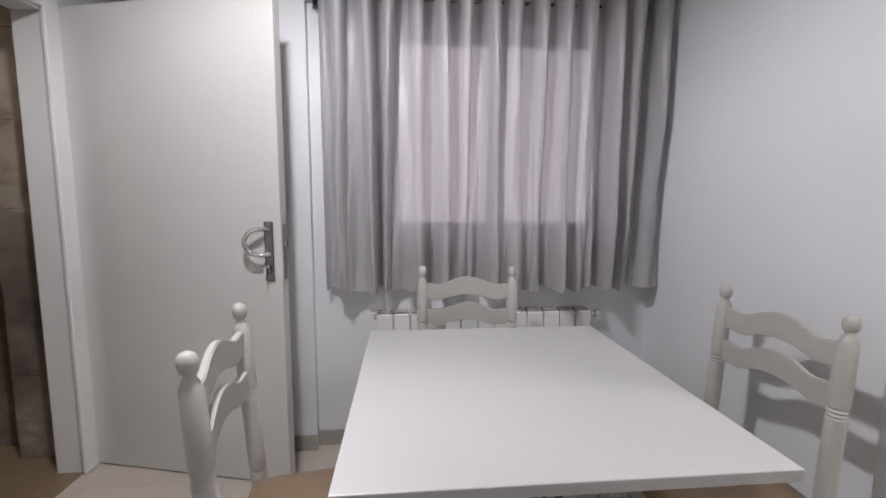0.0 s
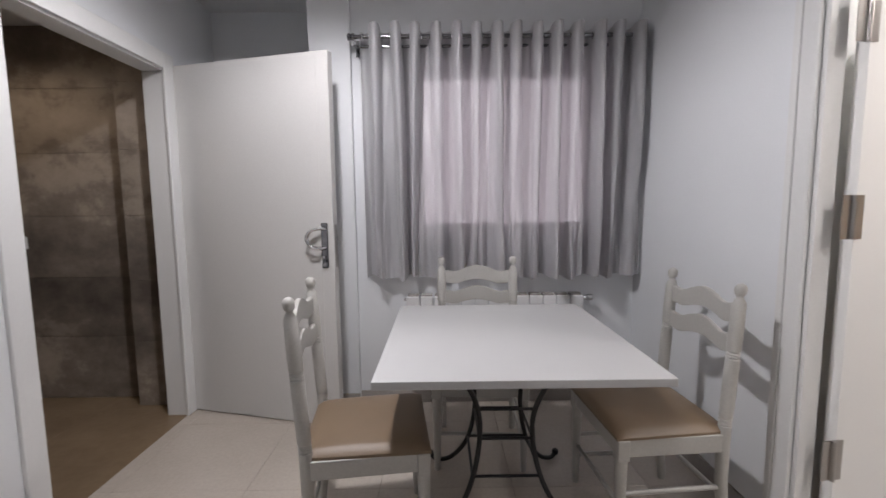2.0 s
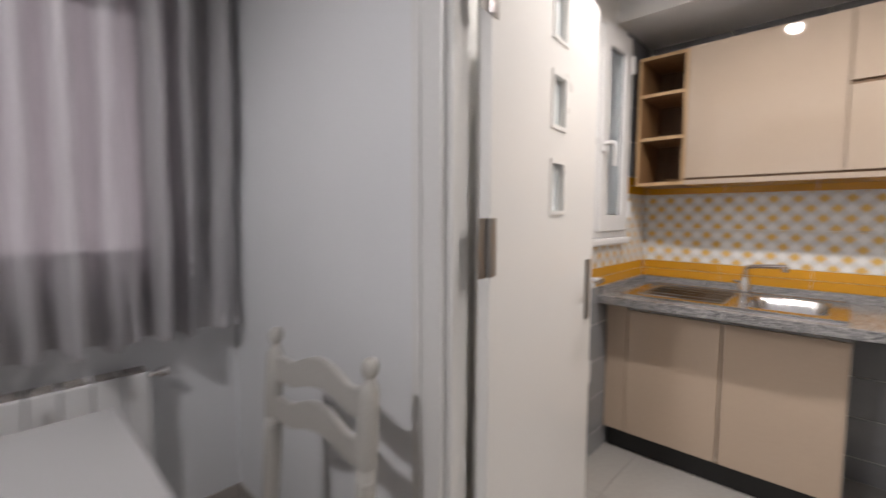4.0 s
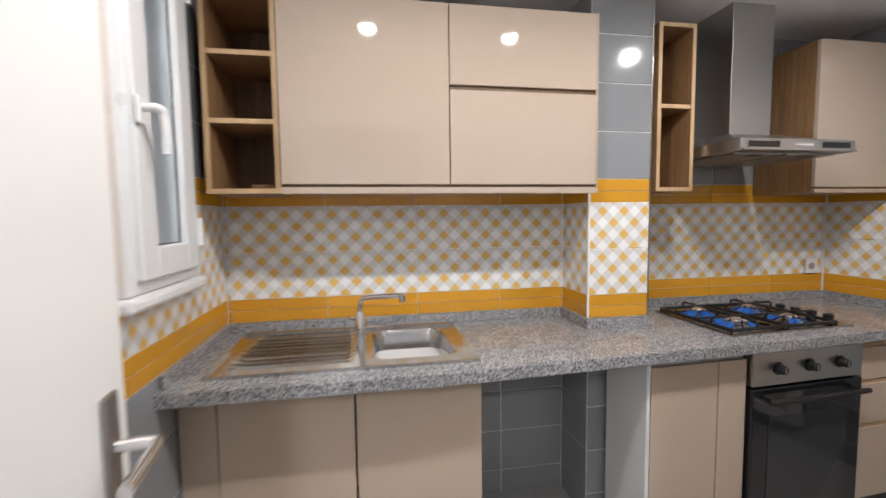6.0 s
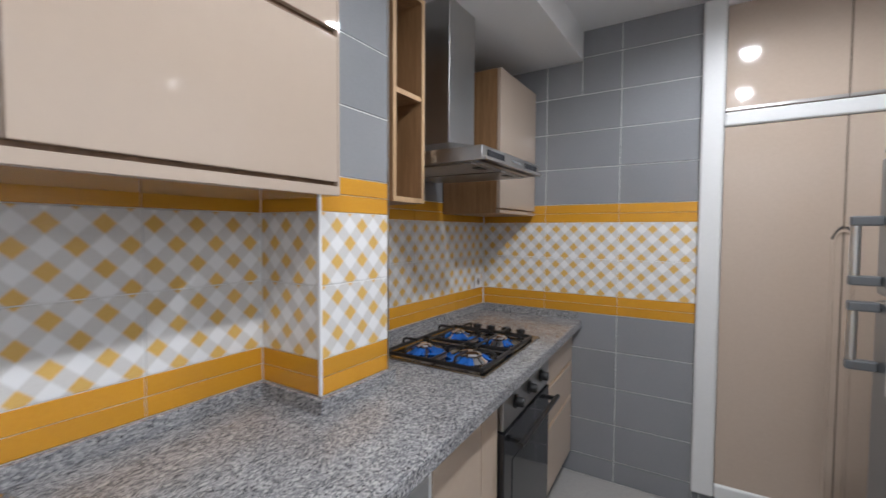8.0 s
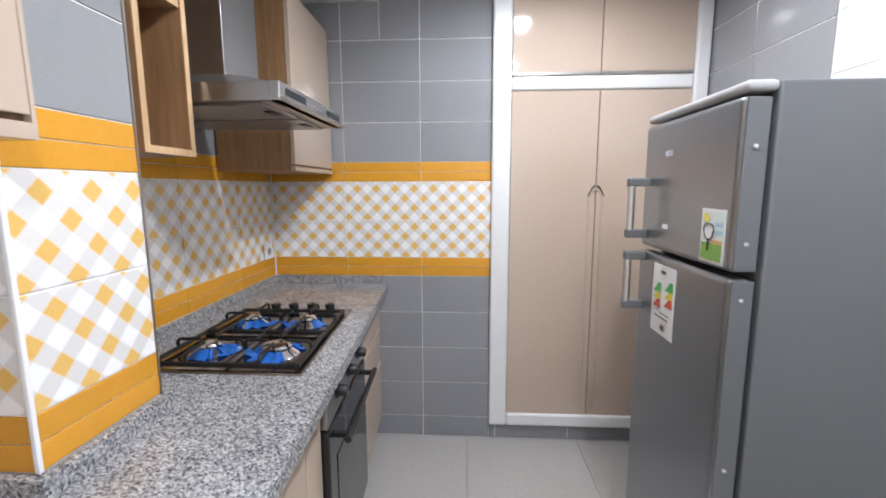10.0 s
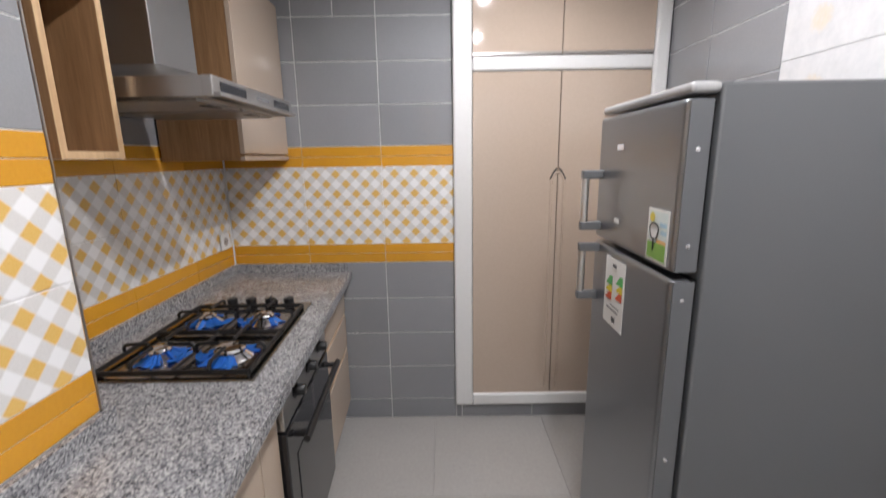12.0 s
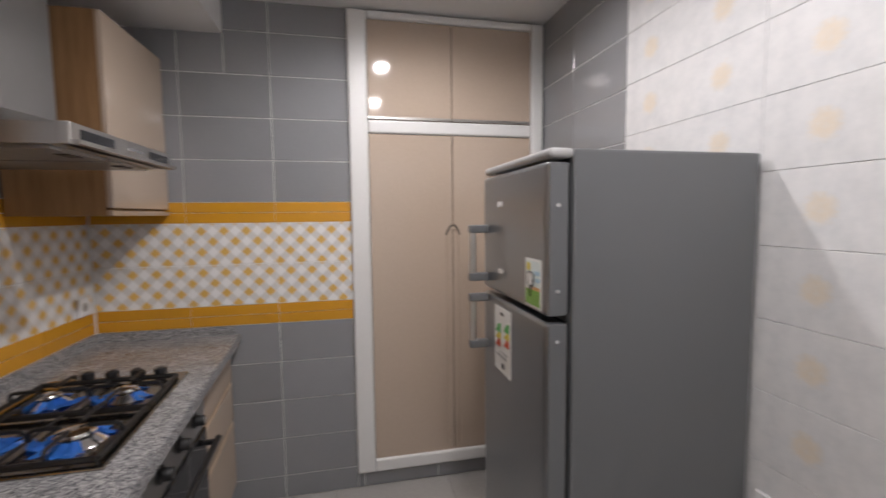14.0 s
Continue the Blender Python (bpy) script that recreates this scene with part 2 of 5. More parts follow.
def travertine():
    m, n, l, b = material("travertine", (0.3, 0.25, 0.2), 0.42)
    pos = world_pos(n)
    a = noise_tex(n, l, pos, 1.3, 8, 0.6, (1, 1, 1.6))
    c = noise_tex(n, l, pos, 7.0, 6, 0.68)
    r = ramp(n, [(0.36, (0.12, 0.10, 0.085)), (0.45, (0.19, 0.16, 0.135)), (0.52, (0.26, 0.22, 0.185)), (0.56, (0.37, 0.315, 0.26)), (0.66, (0.46, 0.40, 0.34))])
    l.new(mixed(n, l, "MIX", 0.3, a.outputs["Fac"], c.outputs["Fac"]), r.inputs[0])
    info = n.new("ShaderNodeObjectInfo")
    l.new(mixed(n, l, "OVERLAY", 0.25, r.outputs[0], info.outputs["Random"]), b.inputs["Base Color"])
    bump(n, l, b, c.outputs["Fac"], 0.2, 0.004)
    return m


def brushed(name, c, rough=0.3, stretch=(1, 1, 60)):
    m, n, l, b = material(name, c, rough, 1.0)
    pos = obj_pos(n)
    g = noise_tex(n, l, pos, 30, 3, 0.6, stretch)
    mr = n.new("ShaderNodeMapRange")
    mr.inputs[3].default_value, mr.inputs[4].default_value = rough - 0.07, rough + 0.1
    l.new(g.outputs["Fac"], mr.inputs[0])
    l.new(mr.outputs[0], b.inputs["Roughness"])
    bump(n, l, b, g.outputs["Fac"], 0.03, 0.001)
    return m


def glass(name, tint=(0.9, 0.95, 0.95), rough=0.0):
    m, n, l, b = material(name, tint, rough)
    b.inputs["Transmission Weight"].default_value = 1.0
    b.inputs["IOR"].default_value = 1.45
    return m


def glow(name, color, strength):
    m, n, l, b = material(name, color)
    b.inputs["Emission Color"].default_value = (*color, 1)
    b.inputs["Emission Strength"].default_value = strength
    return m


PAINT = mottled("wall_paint", (0.79, 0.805, 0.825), (0.755, 0.77, 0.79), 0.62, 1.6, 160, 0.06)
CEIL = mottled("ceiling_paint", (0.80, 0.80, 0.80), (0.77, 0.77, 0.77), 0.7, 1.5, 120, 0.05)
WHITE_WOOD = mottled("white_lacquer", (0.78, 0.78, 0.77), (0.74, 0.74, 0.735), 0.36, 2.5, 120, 0.04)
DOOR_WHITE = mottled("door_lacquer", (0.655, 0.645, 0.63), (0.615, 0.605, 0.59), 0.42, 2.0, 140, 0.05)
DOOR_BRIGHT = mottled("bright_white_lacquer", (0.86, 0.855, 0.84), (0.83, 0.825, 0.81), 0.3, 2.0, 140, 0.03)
GREY_TILE = mottled("grey_tile", (0.285, 0.29, 0.305), (0.255, 0.26, 0.275), 0.09, 5, 240, 0.008, rand=0.06, rough_var=0.03)
ORANGE_TILE = mottled("orange_tile", (0.66, 0.325, 0.028), (0.60, 0.285, 0.022), 0.15, 9, 120, 0.02, rand=0.05)
GINGHAM, FLOWERED, TRAVERTINE, GRANITE = gingham(), flowered(), travertine(), granite()
GROUT = mottled("grout", (0.82, 0.82, 0.81), (0.72, 0.72, 0.71), 0.8, 20, 300, 0.1)
CREAM = mottled("cream_gloss", (0.475, 0.385, 0.31), (0.465, 0.375, 0.30), 0.035, 1.2, 40, 0.0, rough_var=0.01, grain=0.02)
CREAM_SATIN = mottled("cream_satin", (0.56, 0.445, 0.345), (0.535, 0.425, 0.33), 0.2, 1.5, 60, 0.01, rough_var=0.04, grain=0.05)
OAK = wood("oak_veneer", (0.35, 0.20, 0.095), (0.20, 0.105, 0.045))
OAK_EDGE = wood("oak_edge", (0.58, 0.40, 0.23), (0.45, 0.29, 0.15))
DARK_OAK = wood("dark_oak", (0.20, 0.115, 0.06), (0.11, 0.06, 0.03))
STEEL = brushed("brushed_steel", (0.50, 0.495, 0.485), 0.3)
SINK_STEEL = brushed("sink_steel", (0.52, 0.51, 0.50), 0.13, (1, 60, 1))
CHROME = material("chrome", (0.75, 0.75, 0.76), 0.1, 1.0)[0]
NICKEL = brushed("satin_nickel", (0.45, 0.43, 0.41), 0.3)
FRIDGE_GREY = mottled("fridge_grey", (0.165, 0.172, 0.18), (0.155, 0.162, 0.17), 0.36, 3, 200, 0.012, metal=0.3, rough_var=0.01, grain=0.04)
CAP_GREY = mottled("cap_plastic", (0.42, 0.42, 0.42), (0.38, 0.38, 0.38), 0.35, 6, 120, 0.03)
FRIDGE_STEEL = brushed("fridge_steel", (0.335, 0.347, 0.362), 0.34)
ALUMINIUM = brushed("satin_aluminium", (0.78, 0.78, 0.78), 0.34)
BLACK = mottled("black_plastic", (0.008, 0.008, 0.009), (0.013, 0.013, 0.014), 0.4, 8, 90, 0.05)
IRON = mottled("black_iron", (0.006, 0.006, 0.007), (0.010, 0.010, 0.010), 0.4, 12, 180, 0.15)
OVEN_GLASS = material("oven_glass", (0.012, 0.012, 0.014), 0.05, 0.0, 0.6)[0]
TABLE_WHITE = mottled("table_laminate", (0.55, 0.55, 0.55), (0.52, 0.52, 0.525), 0.33, 3, 220, 0.02)
CHAIR_WHITE = mottled("chair_lacquer", (0.47, 0.46, 0.435), (0.42, 0.41, 0.385), 0.38, 7, 120, 0.06)
LEATHERETTE = mottled("brown_leatherette", (0.215, 0.15, 0.095), (0.17, 0.118, 0.073), 0.42, 5, 260, 0.25)
FLOOR_TILE = mottled("pale_floor_tile", (0.56, 0.505, 0.445), (0.46, 0.405, 0.35), 0.2, 3.5, 60, 0.02, rand=0.03, rough_var=0.02)
KFLOOR_TILE = mottled("grey_floor_tile", (0.44, 0.425, 0.405), (0.40, 0.385, 0.365), 0.26, 3.0, 60, 0.02, rand=0.03, rough_var=0.02)
BROWN_FLOOR = mottled("brown_floor_tile", (0.31, 0.225, 0.145), (0.17, 0.12, 0.075), 0.25, 3.2, 30, 0.03, rand=0.06, rough_var=0.03)
SKIRT = mottled("skirting_tile", (0.42, 0.39, 0.365), (0.36, 0.335, 0.31), 0.25, 6, 80, 0.03)
PVC = mottled("white_pvc", (0.80, 0.80, 0.80), (0.77, 0.77, 0.78), 0.3, 3, 100, 0.01)
BLUE_FILM = mottled("blue_film", (0.03, 0.17, 0.66), (0.07, 0.30, 0.82), 0.25, 25, 120, 0.2)
FROST = glass("frosted_glass", (0.78, 0.86, 0.88), 0.35)
MILK = mottled("milk_glass", (0.66, 0.71, 0.72), (0.62, 0.67, 0.69), 0.25, 6, 60, 0.02)
CLEAR = glass("window_glass", (0.9, 0.93, 0.95), 0.0)
LAMP_GLOW = glow("lamp_glow", (1.0, 0.95, 0.88), 14.0)
PAPER = mottled("white_paper", (0.78, 0.78, 0.76), (0.73, 0.73, 0.71), 0.5, 9, 90, 0.02)

# ---------------------------------------------------------------- the large structure
KX0, KX1, KY0, KY1 = -2.15, 0.0, 0.0, 3.18          # kitchen, inner faces
KE = -0.09                                         # kitchen wall behind the sink
KW = -2.205                                        # kitchen wall behind the refrigerator
DX0, DX1, DY0, DY1 = -5.0, -2.22, -0.3, 4.165      # dining room, inner faces
VX0, VY0, VY1 = -7.0, 2.2, 4.29                    # vestibule
DOOR_Y0, DOOR_Y1, DOOR_H = 2.14, 2.885, 2.06       # doorway to the kitchen
ENT_Y0, ENT_Y1, ENT_H = 3.07, 4.05, 2.07           # doorway to the vestibule
WIN = (-3.58, -2.47, 1.10, 2.10)                    # dining window
KWIN = (-0.905, -0.48, 1.18, 2.25)                  # kitchen window

single("floor_dining", nb(DX0, DX1 + 0.035, DY0 - 0.15, 4.75, -0.1, -0.012), GROUT, "cement bed under pale polished floor tiles", "floor", "structure")
single("floor_kitchen", nb(DX1 + 0.035, KX1 + 0.2, KY0 - 0.2, KY1 + 0.2, -0.1, -0.012), GROUT, "cement bed under grey kitchen floor tiles", "floor", "structure")
single("floor_vestibule", nb(VX0 - 0.15, DX0, VY0 - 0.15, VY1 + 0.15, -0.1, -0.012), GROUT, "cement bed under brown stone floor tiles", "floor", "structure")
FLOORS = {o.name: o for o in scene.objects if o.name.startswith("floor_")}

wall_partition = single("wall_partition", frame_boxes(bmesh.new(), "x", DX1, KX0, DOOR_Y0 - 0.03, 4.165, 0, DINING_CEILING, [(DOOR_Y0 - 0.031, DOOR_Y1 + 0.03, -1, DOOR_H + 0.03)]), PAINT,
                        "white painted partition wall between dining room and kitchen", "wall", "structure")
wall_west_kitchen = single("wall_west_kitchen", nb(KW - 0.1, KW, -0.3, DOOR_Y0 - 0.03, 0, DINING_CEILING), PAINT, "tiled kitchen wall behind the refrigerator", "wall", "structure")
wall_east = single("wall_east", nb(KX1, KX1 + 0.2, KY0 - 0.2, KY1 + 0.2, 0, DINING_CEILING), GROUT, "kitchen wall behind the sink and hob", "wall", "structure")
wall_east_sink = single("wall_east_sink", nb(KE, KX1, 1.64, KY1, 0, 2.30), GROUT, "tiled kitchen wall behind the sink", "wall", "structure")
wall_south = single("wall_south", nb(KW, KX1, KY0 - 0.2, KY0, 0, DINING_CEILING), GROUT, "kitchen end wall beside the pantry", "wall", "structure")
wall_north = single("wall_north", frame_boxes(bmesh.new(), "y", KY1, KY1 + 0.2, KX0, KX1, 0, DINING_CEILING, [KWIN]), GROUT, "kitchen wall with a small window", "wall", "structure")
wall_window = single("wall_window", frame_boxes(bmesh.new(), "y", DY1, DY1 + 0.25, -4.2, KX0, 0, DINING_CEILING, [WIN]), PAINT,
                     "white painted dining wall with a curtained window", "wall", "structure")
wall_pier = single("wall_pier", nb(-4.2, -3.955, DY1 - 0.045, DY1, 0, DINING_CEILING, bevel=0.004), PAINT, "white painted shallow wall pier beside the entrance door", "wall", "structure")
wall_recess_return = single("wall_recess_return", nb(-4.2, -4.08, DY1 + 0.25, 4.75, 0, DINING_CEILING), PAINT, "white painted return of the recess", "wall", "structure")
wall_recess = single("wall_recess", nb(DX0, -4.2, 4.6, 4.75, 0, DINING_CEILING), PAINT, "shaded grey-white wall of the recess behind the door", "wall", "structure")
wall_west = single("wall_west", frame_boxes(bmesh.new(), "x", DX0 - 0.12, DX0, -0.45, 4.75, 0, DINING_CEILING, [(ENT_Y0, ENT_Y1, -1, ENT_H)]), PAINT,
                   "white painted wall with the entrance doorway", "wall", "structure")
wall_back = single("wall_back", nb(DX0, KW, -0.45, -0.3, 0, DINING_CEILING), PAINT, "white painted plain end wall", "wall", "structure")
wall_vestibule = single("wall_vestibule", frame_boxes(bmesh.new(), "y", VY1, VY1 + 0.15, VX0, DX0 - 0.12, 0, 2.4, []), TRAVERTINE, "vestibule wall under stone tiles", "wall", "structure")
wall_vestibule_end = single("wall_vestibule_end", nb(VX0 - 0.15, VX0, VY0 - 0.15, VY1 + 0.15, 0, 2.4), TRAVERTINE, "brown stone end wall of the vestibule", "wall", "structure")
wall_vestibule_south = single("wall_vestibule_south", nb(VX0, DX0 - 0.12, VY0 - 0.15, VY0, 0, 2.4), TRAVERTINE, "brown stone side wall of the vestibule", "wall", "structure")
wall_vestibule_pier = single("wall_vestibule_pier", nb(-5.39, DX0 - 0.12, 4.16, VY1, 0, 2.4), TRAVERTINE, "stone-clad pier beside the entrance doorway", "wall", "structure")

single("ceiling_dining", nb(DX0 - 0.12, KX1 + 0.2, -0.45, 4.75, DINING_CEILING, DINING_CEILING + 0.12), CEIL, "plain white painted dining ceiling", "ceiling", "structure")
single("ceiling_kitchen", nb(KW, KX1, KY0, KY1, KITCHEN_CEILING, KITCHEN_CEILING + 0.1), CEIL, "plain white false ceiling with downlights", "ceiling", "structure")
single("ceiling_kitchen_soffit", nb(-0.60, KX1, KY0, KY1, 2.30, KITCHEN_CEILING), CEIL, "white boxed ceiling soffit above the wall cabinets", "ceiling", "structure")
single("ceiling_vestibule", nb(VX0 - 0.15, DX0 - 0.12, VY0 - 0.15, VY1 + 0.15, 2.4, 2.52), CEIL, "plain vestibule ceiling", "ceiling", "structure")
column = single("wall_column", nb(-0.34, 0, 1.36, 1.64, 0, 2.30), GROUT, "tiled column between sink and hob", "column", "structure")

# ---------------------------------------------------------------- kitchen: base units
def base_front(parent, x, y0, y1, z0, z1, name="door", mat=None):
    """A lacquered front with a bevelled top edge for the finger grip."""
    bm = nb(x, x + 0.019, y0 + 0.0015, y1 - 0.0015, z0, z1, bevel=0.002)
    return part(name, bm, mat or CREAM_SATIN, parent)


def carcass(parent, x0, x1, y0, y1, z0, z1, mat, t=0.017, back=True, label=""):
    part("side_panel", nb(x0, x1, y0, y0 + t, z0, z1), mat, parent, label)
    part("side_panel", nb(x0, x1, y1 - t, y1, z0, z1), mat, parent, label)
    part("bottom_panel", nb(x0, x1, y0 + t, y1 - t, z0, z0 + t), mat, parent, label)
    part("top_panel", nb(x0, x1, y0 + t, y1 - t, z1 - t, z1), mat, parent, label)
    if back:
        part("back_panel", nb(x1 - 0.008, x1, y0 + t, y1 - t, z0 + t, z1 - t), mat, parent, label)


FX = -0.60
sink_unit = thing("sink_base_cabinet", (-0.3, 2.7, 0), "cream two-door base cabinet on black plinth under the sink", "cabinet")
carcass(sink_unit, FX + 0.021, -0.11, 2.195, 3.06, 0.12, 0.80, WHITE_WOOD)
base_front(sink_unit, FX, 2.195, 2.628, 0.122, 0.792)
base_front(sink_unit, FX, 2.632, 3.06, 0.122, 0.792)
part("filler_panel", nb(FX + 0.003, FX + 0.021, 3.062, 3.172, 0.122, 0.83), CREAM_SATIN, sink_unit)
part("plinth", nb(FX + 0.05, FX + 0.066, 2.2, 3.172, 0, 0.12), BLACK, sink_unit, "matt black plinth")
part("rail", nb(FX + 0.03, FX + 0.05, 2.195, 3.06, 0.802, 0.834), CREAM_SATIN, sink_unit)

narrow_unit = thing("narrow_base_cabinet", (-0.3, 1.33, 0), "cream base cabinet with a narrow filler and white side panel", "cabinet")
carcass(narrow_unit, FX + 0.021, -0.345, 1.115, 1.55, 0.12, 0.80, WHITE_WOOD, back=False)
base_front(narrow_unit, FX, 1.25, 1.55, 0.122, 0.792)
base_front(narrow_unit, FX, 1.115, 1.248, 0.122, 0.792, "filler_panel")
part("side_panel", nb(FX + 0.003, -0.345, 1.551, 1.567, 0, 0.834, bevel=0.001), WHITE_WOOD, narrow_unit, "white melamine side panel")
part("plinth", nb(FX + 0.05, FX + 0.066, 1.115, 1.55, 0, 0.12), BLACK, narrow_unit, "matt black plinth")
part("rail", nb(FX + 0.03, FX + 0.05, 1.115, 1.55, 0.802, 0.834), CREAM_SATIN, narrow_unit)

drawer_unit = thing("drawer_cabinet", (-0.3, 0.27, 0), "cream three-drawer base cabinet in the kitchen corner", "cabinet")
carcass(drawer_unit, FX + 0.021, -0.03, 0.012, 0.53, 0.12, 0.80, WHITE_WOOD)
for z0, z1 in ((0.122, 0.435), (0.455, 0.63), (0.65, 0.792)):
    d = base_front(drawer_unit, FX, 0.012, 0.53, z0, z1, "drawer")
    part("grip_rail", nb(FX + 0.004, FX + 0.02, 0.014, 0.528, z1 + 0.001, z1 + 0.017), OAK_EDGE, d, "pale grip recess above the drawer")
part("plinth", nb(FX + 0.05, FX + 0.066, 0.012, 0.53, 0, 0.12), BLACK, drawer_unit, "matt black plinth")

# built-in oven
oven = thing("built_in_oven", (-0.3, 0.82, 0.1), "stainless built-in oven with black glass door", "oven")
part("body", nb(FX + 0.03, -0.05, 0.537, 1.108, 0.1, 0.832), BLACK, oven)
part("control_panel", nb(FX - 0.008, FX + 0.028, 0.54, 1.105, 0.68, 0.815, bevel=0.003), STEEL, oven, "brushed steel control panel")
odoor = part("oven_door", nb(FX - 0.012, FX + 0.028, 0.54, 1.105, 0.105, 0.67, bevel=0.004), OVEN_GLASS, oven, "black glass oven door")
part("door_window", nb(FX - 0.0145, FX - 0.012, 0.62, 1.025, 0.17, 0.55, bevel=0.001), material("oven_window", (0.03, 0.032, 0.034), 0.08)[0], odoor)
bm = tube(bmesh.new(), [(FX - 0.06, 0.57, 0.635), (FX - 0.06, 1.075, 0.635)], 0.011, 12)
part("door_handle", bm, BLACK, odoor, "black bar handle", smooth=True)
for hy in (0.6, 1.045):
    part("handle_post", nb(FX - 0.06, FX - 0.012, hy - 0.009, hy + 0.009, 0.627, 0.643, bevel=0.002), BLACK, odoor)
for ky in (0.665, 0.825, 0.985):
    k = part("knob", lathe(bmesh.new(), [(0.026, 0.0), (0.026, 0.004), (0.019, 0.006), (0.0175, 0.03), (0.015, 0.034)], (FX - 0.0085, ky, 0.748), 20, "x"), BLACK, oven, "black turning knob", smooth=True)
    for v in k.data.vertices:
        v.co.x = 2 * (FX - 0.0085 + 0.3) - v.co.x
    k.data.flip_normals()
    part("knob_cap", nb(FX - 0.0445, FX - 0.0425, ky - 0.004, ky + 0.004, 0.737, 0.759), NICKEL, k)

# granite worktop with a hole for the bowl
CF, CT = -0.68, 0.875


def skew(ob, reach, share=1.0, power=1, push=0.0):
    """Lets the front of a fitted unit follow the worktop, which runs out of square with the end wall."""
    for o in (ob, *ob.children_recursive):
        if o.type != "MESH":
            continue
        org = origin_of(o)
        for v in o.data.vertices:
            w = min(max(-(v.co.x + org.x) / reach, 0), 1) ** power
            v.co.x += w * (share * (0.068 - 0.0587 * min(v.co.y + org.y, 2.35)) - push)


bm = bmesh.new()
hx0, hx1, hy0, hy1 = -0.605, -0.20, 2.265, 2.575
xs, ys = (CF, hx0, -0.34, hx1, 0.0), (0.0, 0.7, 1.36, 1.64, hy0, 2.35, hy1, 3.18)
grid = {(x, y): bm.verts.new((x, y, CT)) for x in xs for y in ys}
for xa, xb in zip(xs, xs[1:]):
    for ya, yb in zip(ys, ys[1:]):
        in_bowl = hy0 <= ya < hy1 and xa >= hx0 and xb <= hx1
        in_column = ya == 1.36 and xa >= -0.34
        if not in_bowl and not in_column:
            bm.faces.new((grid[xa, ya], grid[xb, ya], grid[xb, yb], grid[xa, yb]))
for v in list(bm.verts):
    if not v.link_faces:
        bm.verts.remove(v)
down = bmesh.ops.extrude_face_region(bm, geom=bm.faces[:])
bmesh.ops.translate(bm, verts=[v for v in down["geom"] if isinstance(v, bmesh.types.BMVert)], vec=(0, 0, -0.04))
bmesh.ops.recalc_face_normals(bm, faces=bm.faces)
worktop = single("worktop", bm, GRANITE, "speckled grey granite worktop along the kitchen wall", "worktop")
for b in ((-0.02, -0.006, 0.02, 1.36), (KE - 0.02, KE - 0.006, 1.66, 3.16), (CF + 0.02, 0 - 0.02, 0.006, 0.02), (CF + 0.02, KE - 0.006, 3.16, 3.174),
          (-0.36, -0.346, 1.34, 1.66), (-0.346, KE - 0.006, 1.646, 1.66), (-0.346, -0.02, 1.34, 1.354)):
    part("upstand", nb(*b, CT, 0.918, bevel=0.0015), GRANITE, worktop)
for e0, e1 in ((0.0, 2.35), (2.35, 3.18)):
    part("front_edge", nb(CF - 0.006, CF, e0, e1, CT - 0.043, CT - 0.0008, bevel=0.0025), GRANITE, worktop)

skew(worktop, -CF, 1.0, 3)
for unit, share, push in ((sink_unit, 0.45, 0.0), (narrow_unit, 0.9, 0.025), (drawer_unit, 0.95, 0.035), (oven, 0.95, 0.035)):
    skew(unit, -FX, share, 1, push)

# sink: one pressed sheet with bowl and ridged drainer
SX0, SX1, SY0, SY1 = -0.672, -0.14, 2.21, 3.085


def step(a, b, v):
    t = min(max((v - a) / (b - a), 0), 1)
    return t * t * (3 - 2 * t)


def sink_height(x, y):
    z = 0.881
    edge = min(x - SX0, SX1 - x, y - SY0, SY1 - y)
    z += 0.004 * (1 - step(0.0, 0.016, edge))
    cx, cy, hx, hy, r = -0.4025, 2.42, 0.195, 0.148, 0.06
    qx, qy = max(abs(x - cx) - hx + r, 0), max(abs(y - cy) - hy + r, 0)
    d = math.hypot(qx, qy) - r
    z -= 0.158 * step(0.0, 0.05, -d) + 0.006 * step(0.02, 0.07, -d) + 0.02 * step(0, 0.2, -d)
    if 2.63 < y < 3.05 and -0.60 < x < -0.20:
        fade = min(step(2.63, 2.66, y), 1 - step(3.0, 3.05, y))
        z += 0.0062 * fade * max(math.sin((x + 0.6) / 0.40 * 2 * math.pi * 9.0), 0) ** 3.0 - 0.003 * fade
    return z


bm = bmesh.new()
nx, ny = 150, 150
gridv = [[bm.verts.new((SX0 + (SX1 - SX0) * i / nx, SY0 + (SY1 - SY0) * j / ny, sink_height(SX0 + (SX1 - SX0) * i / nx, SY0 + (SY1 - SY0) * j / ny))) for j in range(ny + 1)] for i in range(nx + 1)]
for i in range(nx):
    for j in range(ny):
        bm.faces.new((gridv[i][j], gridv[i + 1][j], gridv[i + 1][j + 1], gridv[i][j + 1]))
rim = [e for e in bm.edges if e.is_boundary]
ext = bmesh.ops.extrude_edge_only(bm, edges=rim)
for v in ext["geom"]:
    if isinstance(v, bmesh.types.BMVert):
        v.co.z = CT - 0.001
bmesh.ops.recalc_face_normals(bm, faces=bm.faces)
sink = thing("kitchen_sink", (-0.39, 2.65, CT), "stainless inset sink with ridged drainer set in granite", "sink")
part("basin", bm, SINK_STEEL, sink, smooth=True)
part("drain", lathe(bmesh.new(), [(0.038, 0), (0.038, 0.004), (0.03, 0.005), (0.02, 0.002), (0.005, 0.002)], (-0.4, 2.42, 0.7005), 20), CHROME, sink, smooth=True)

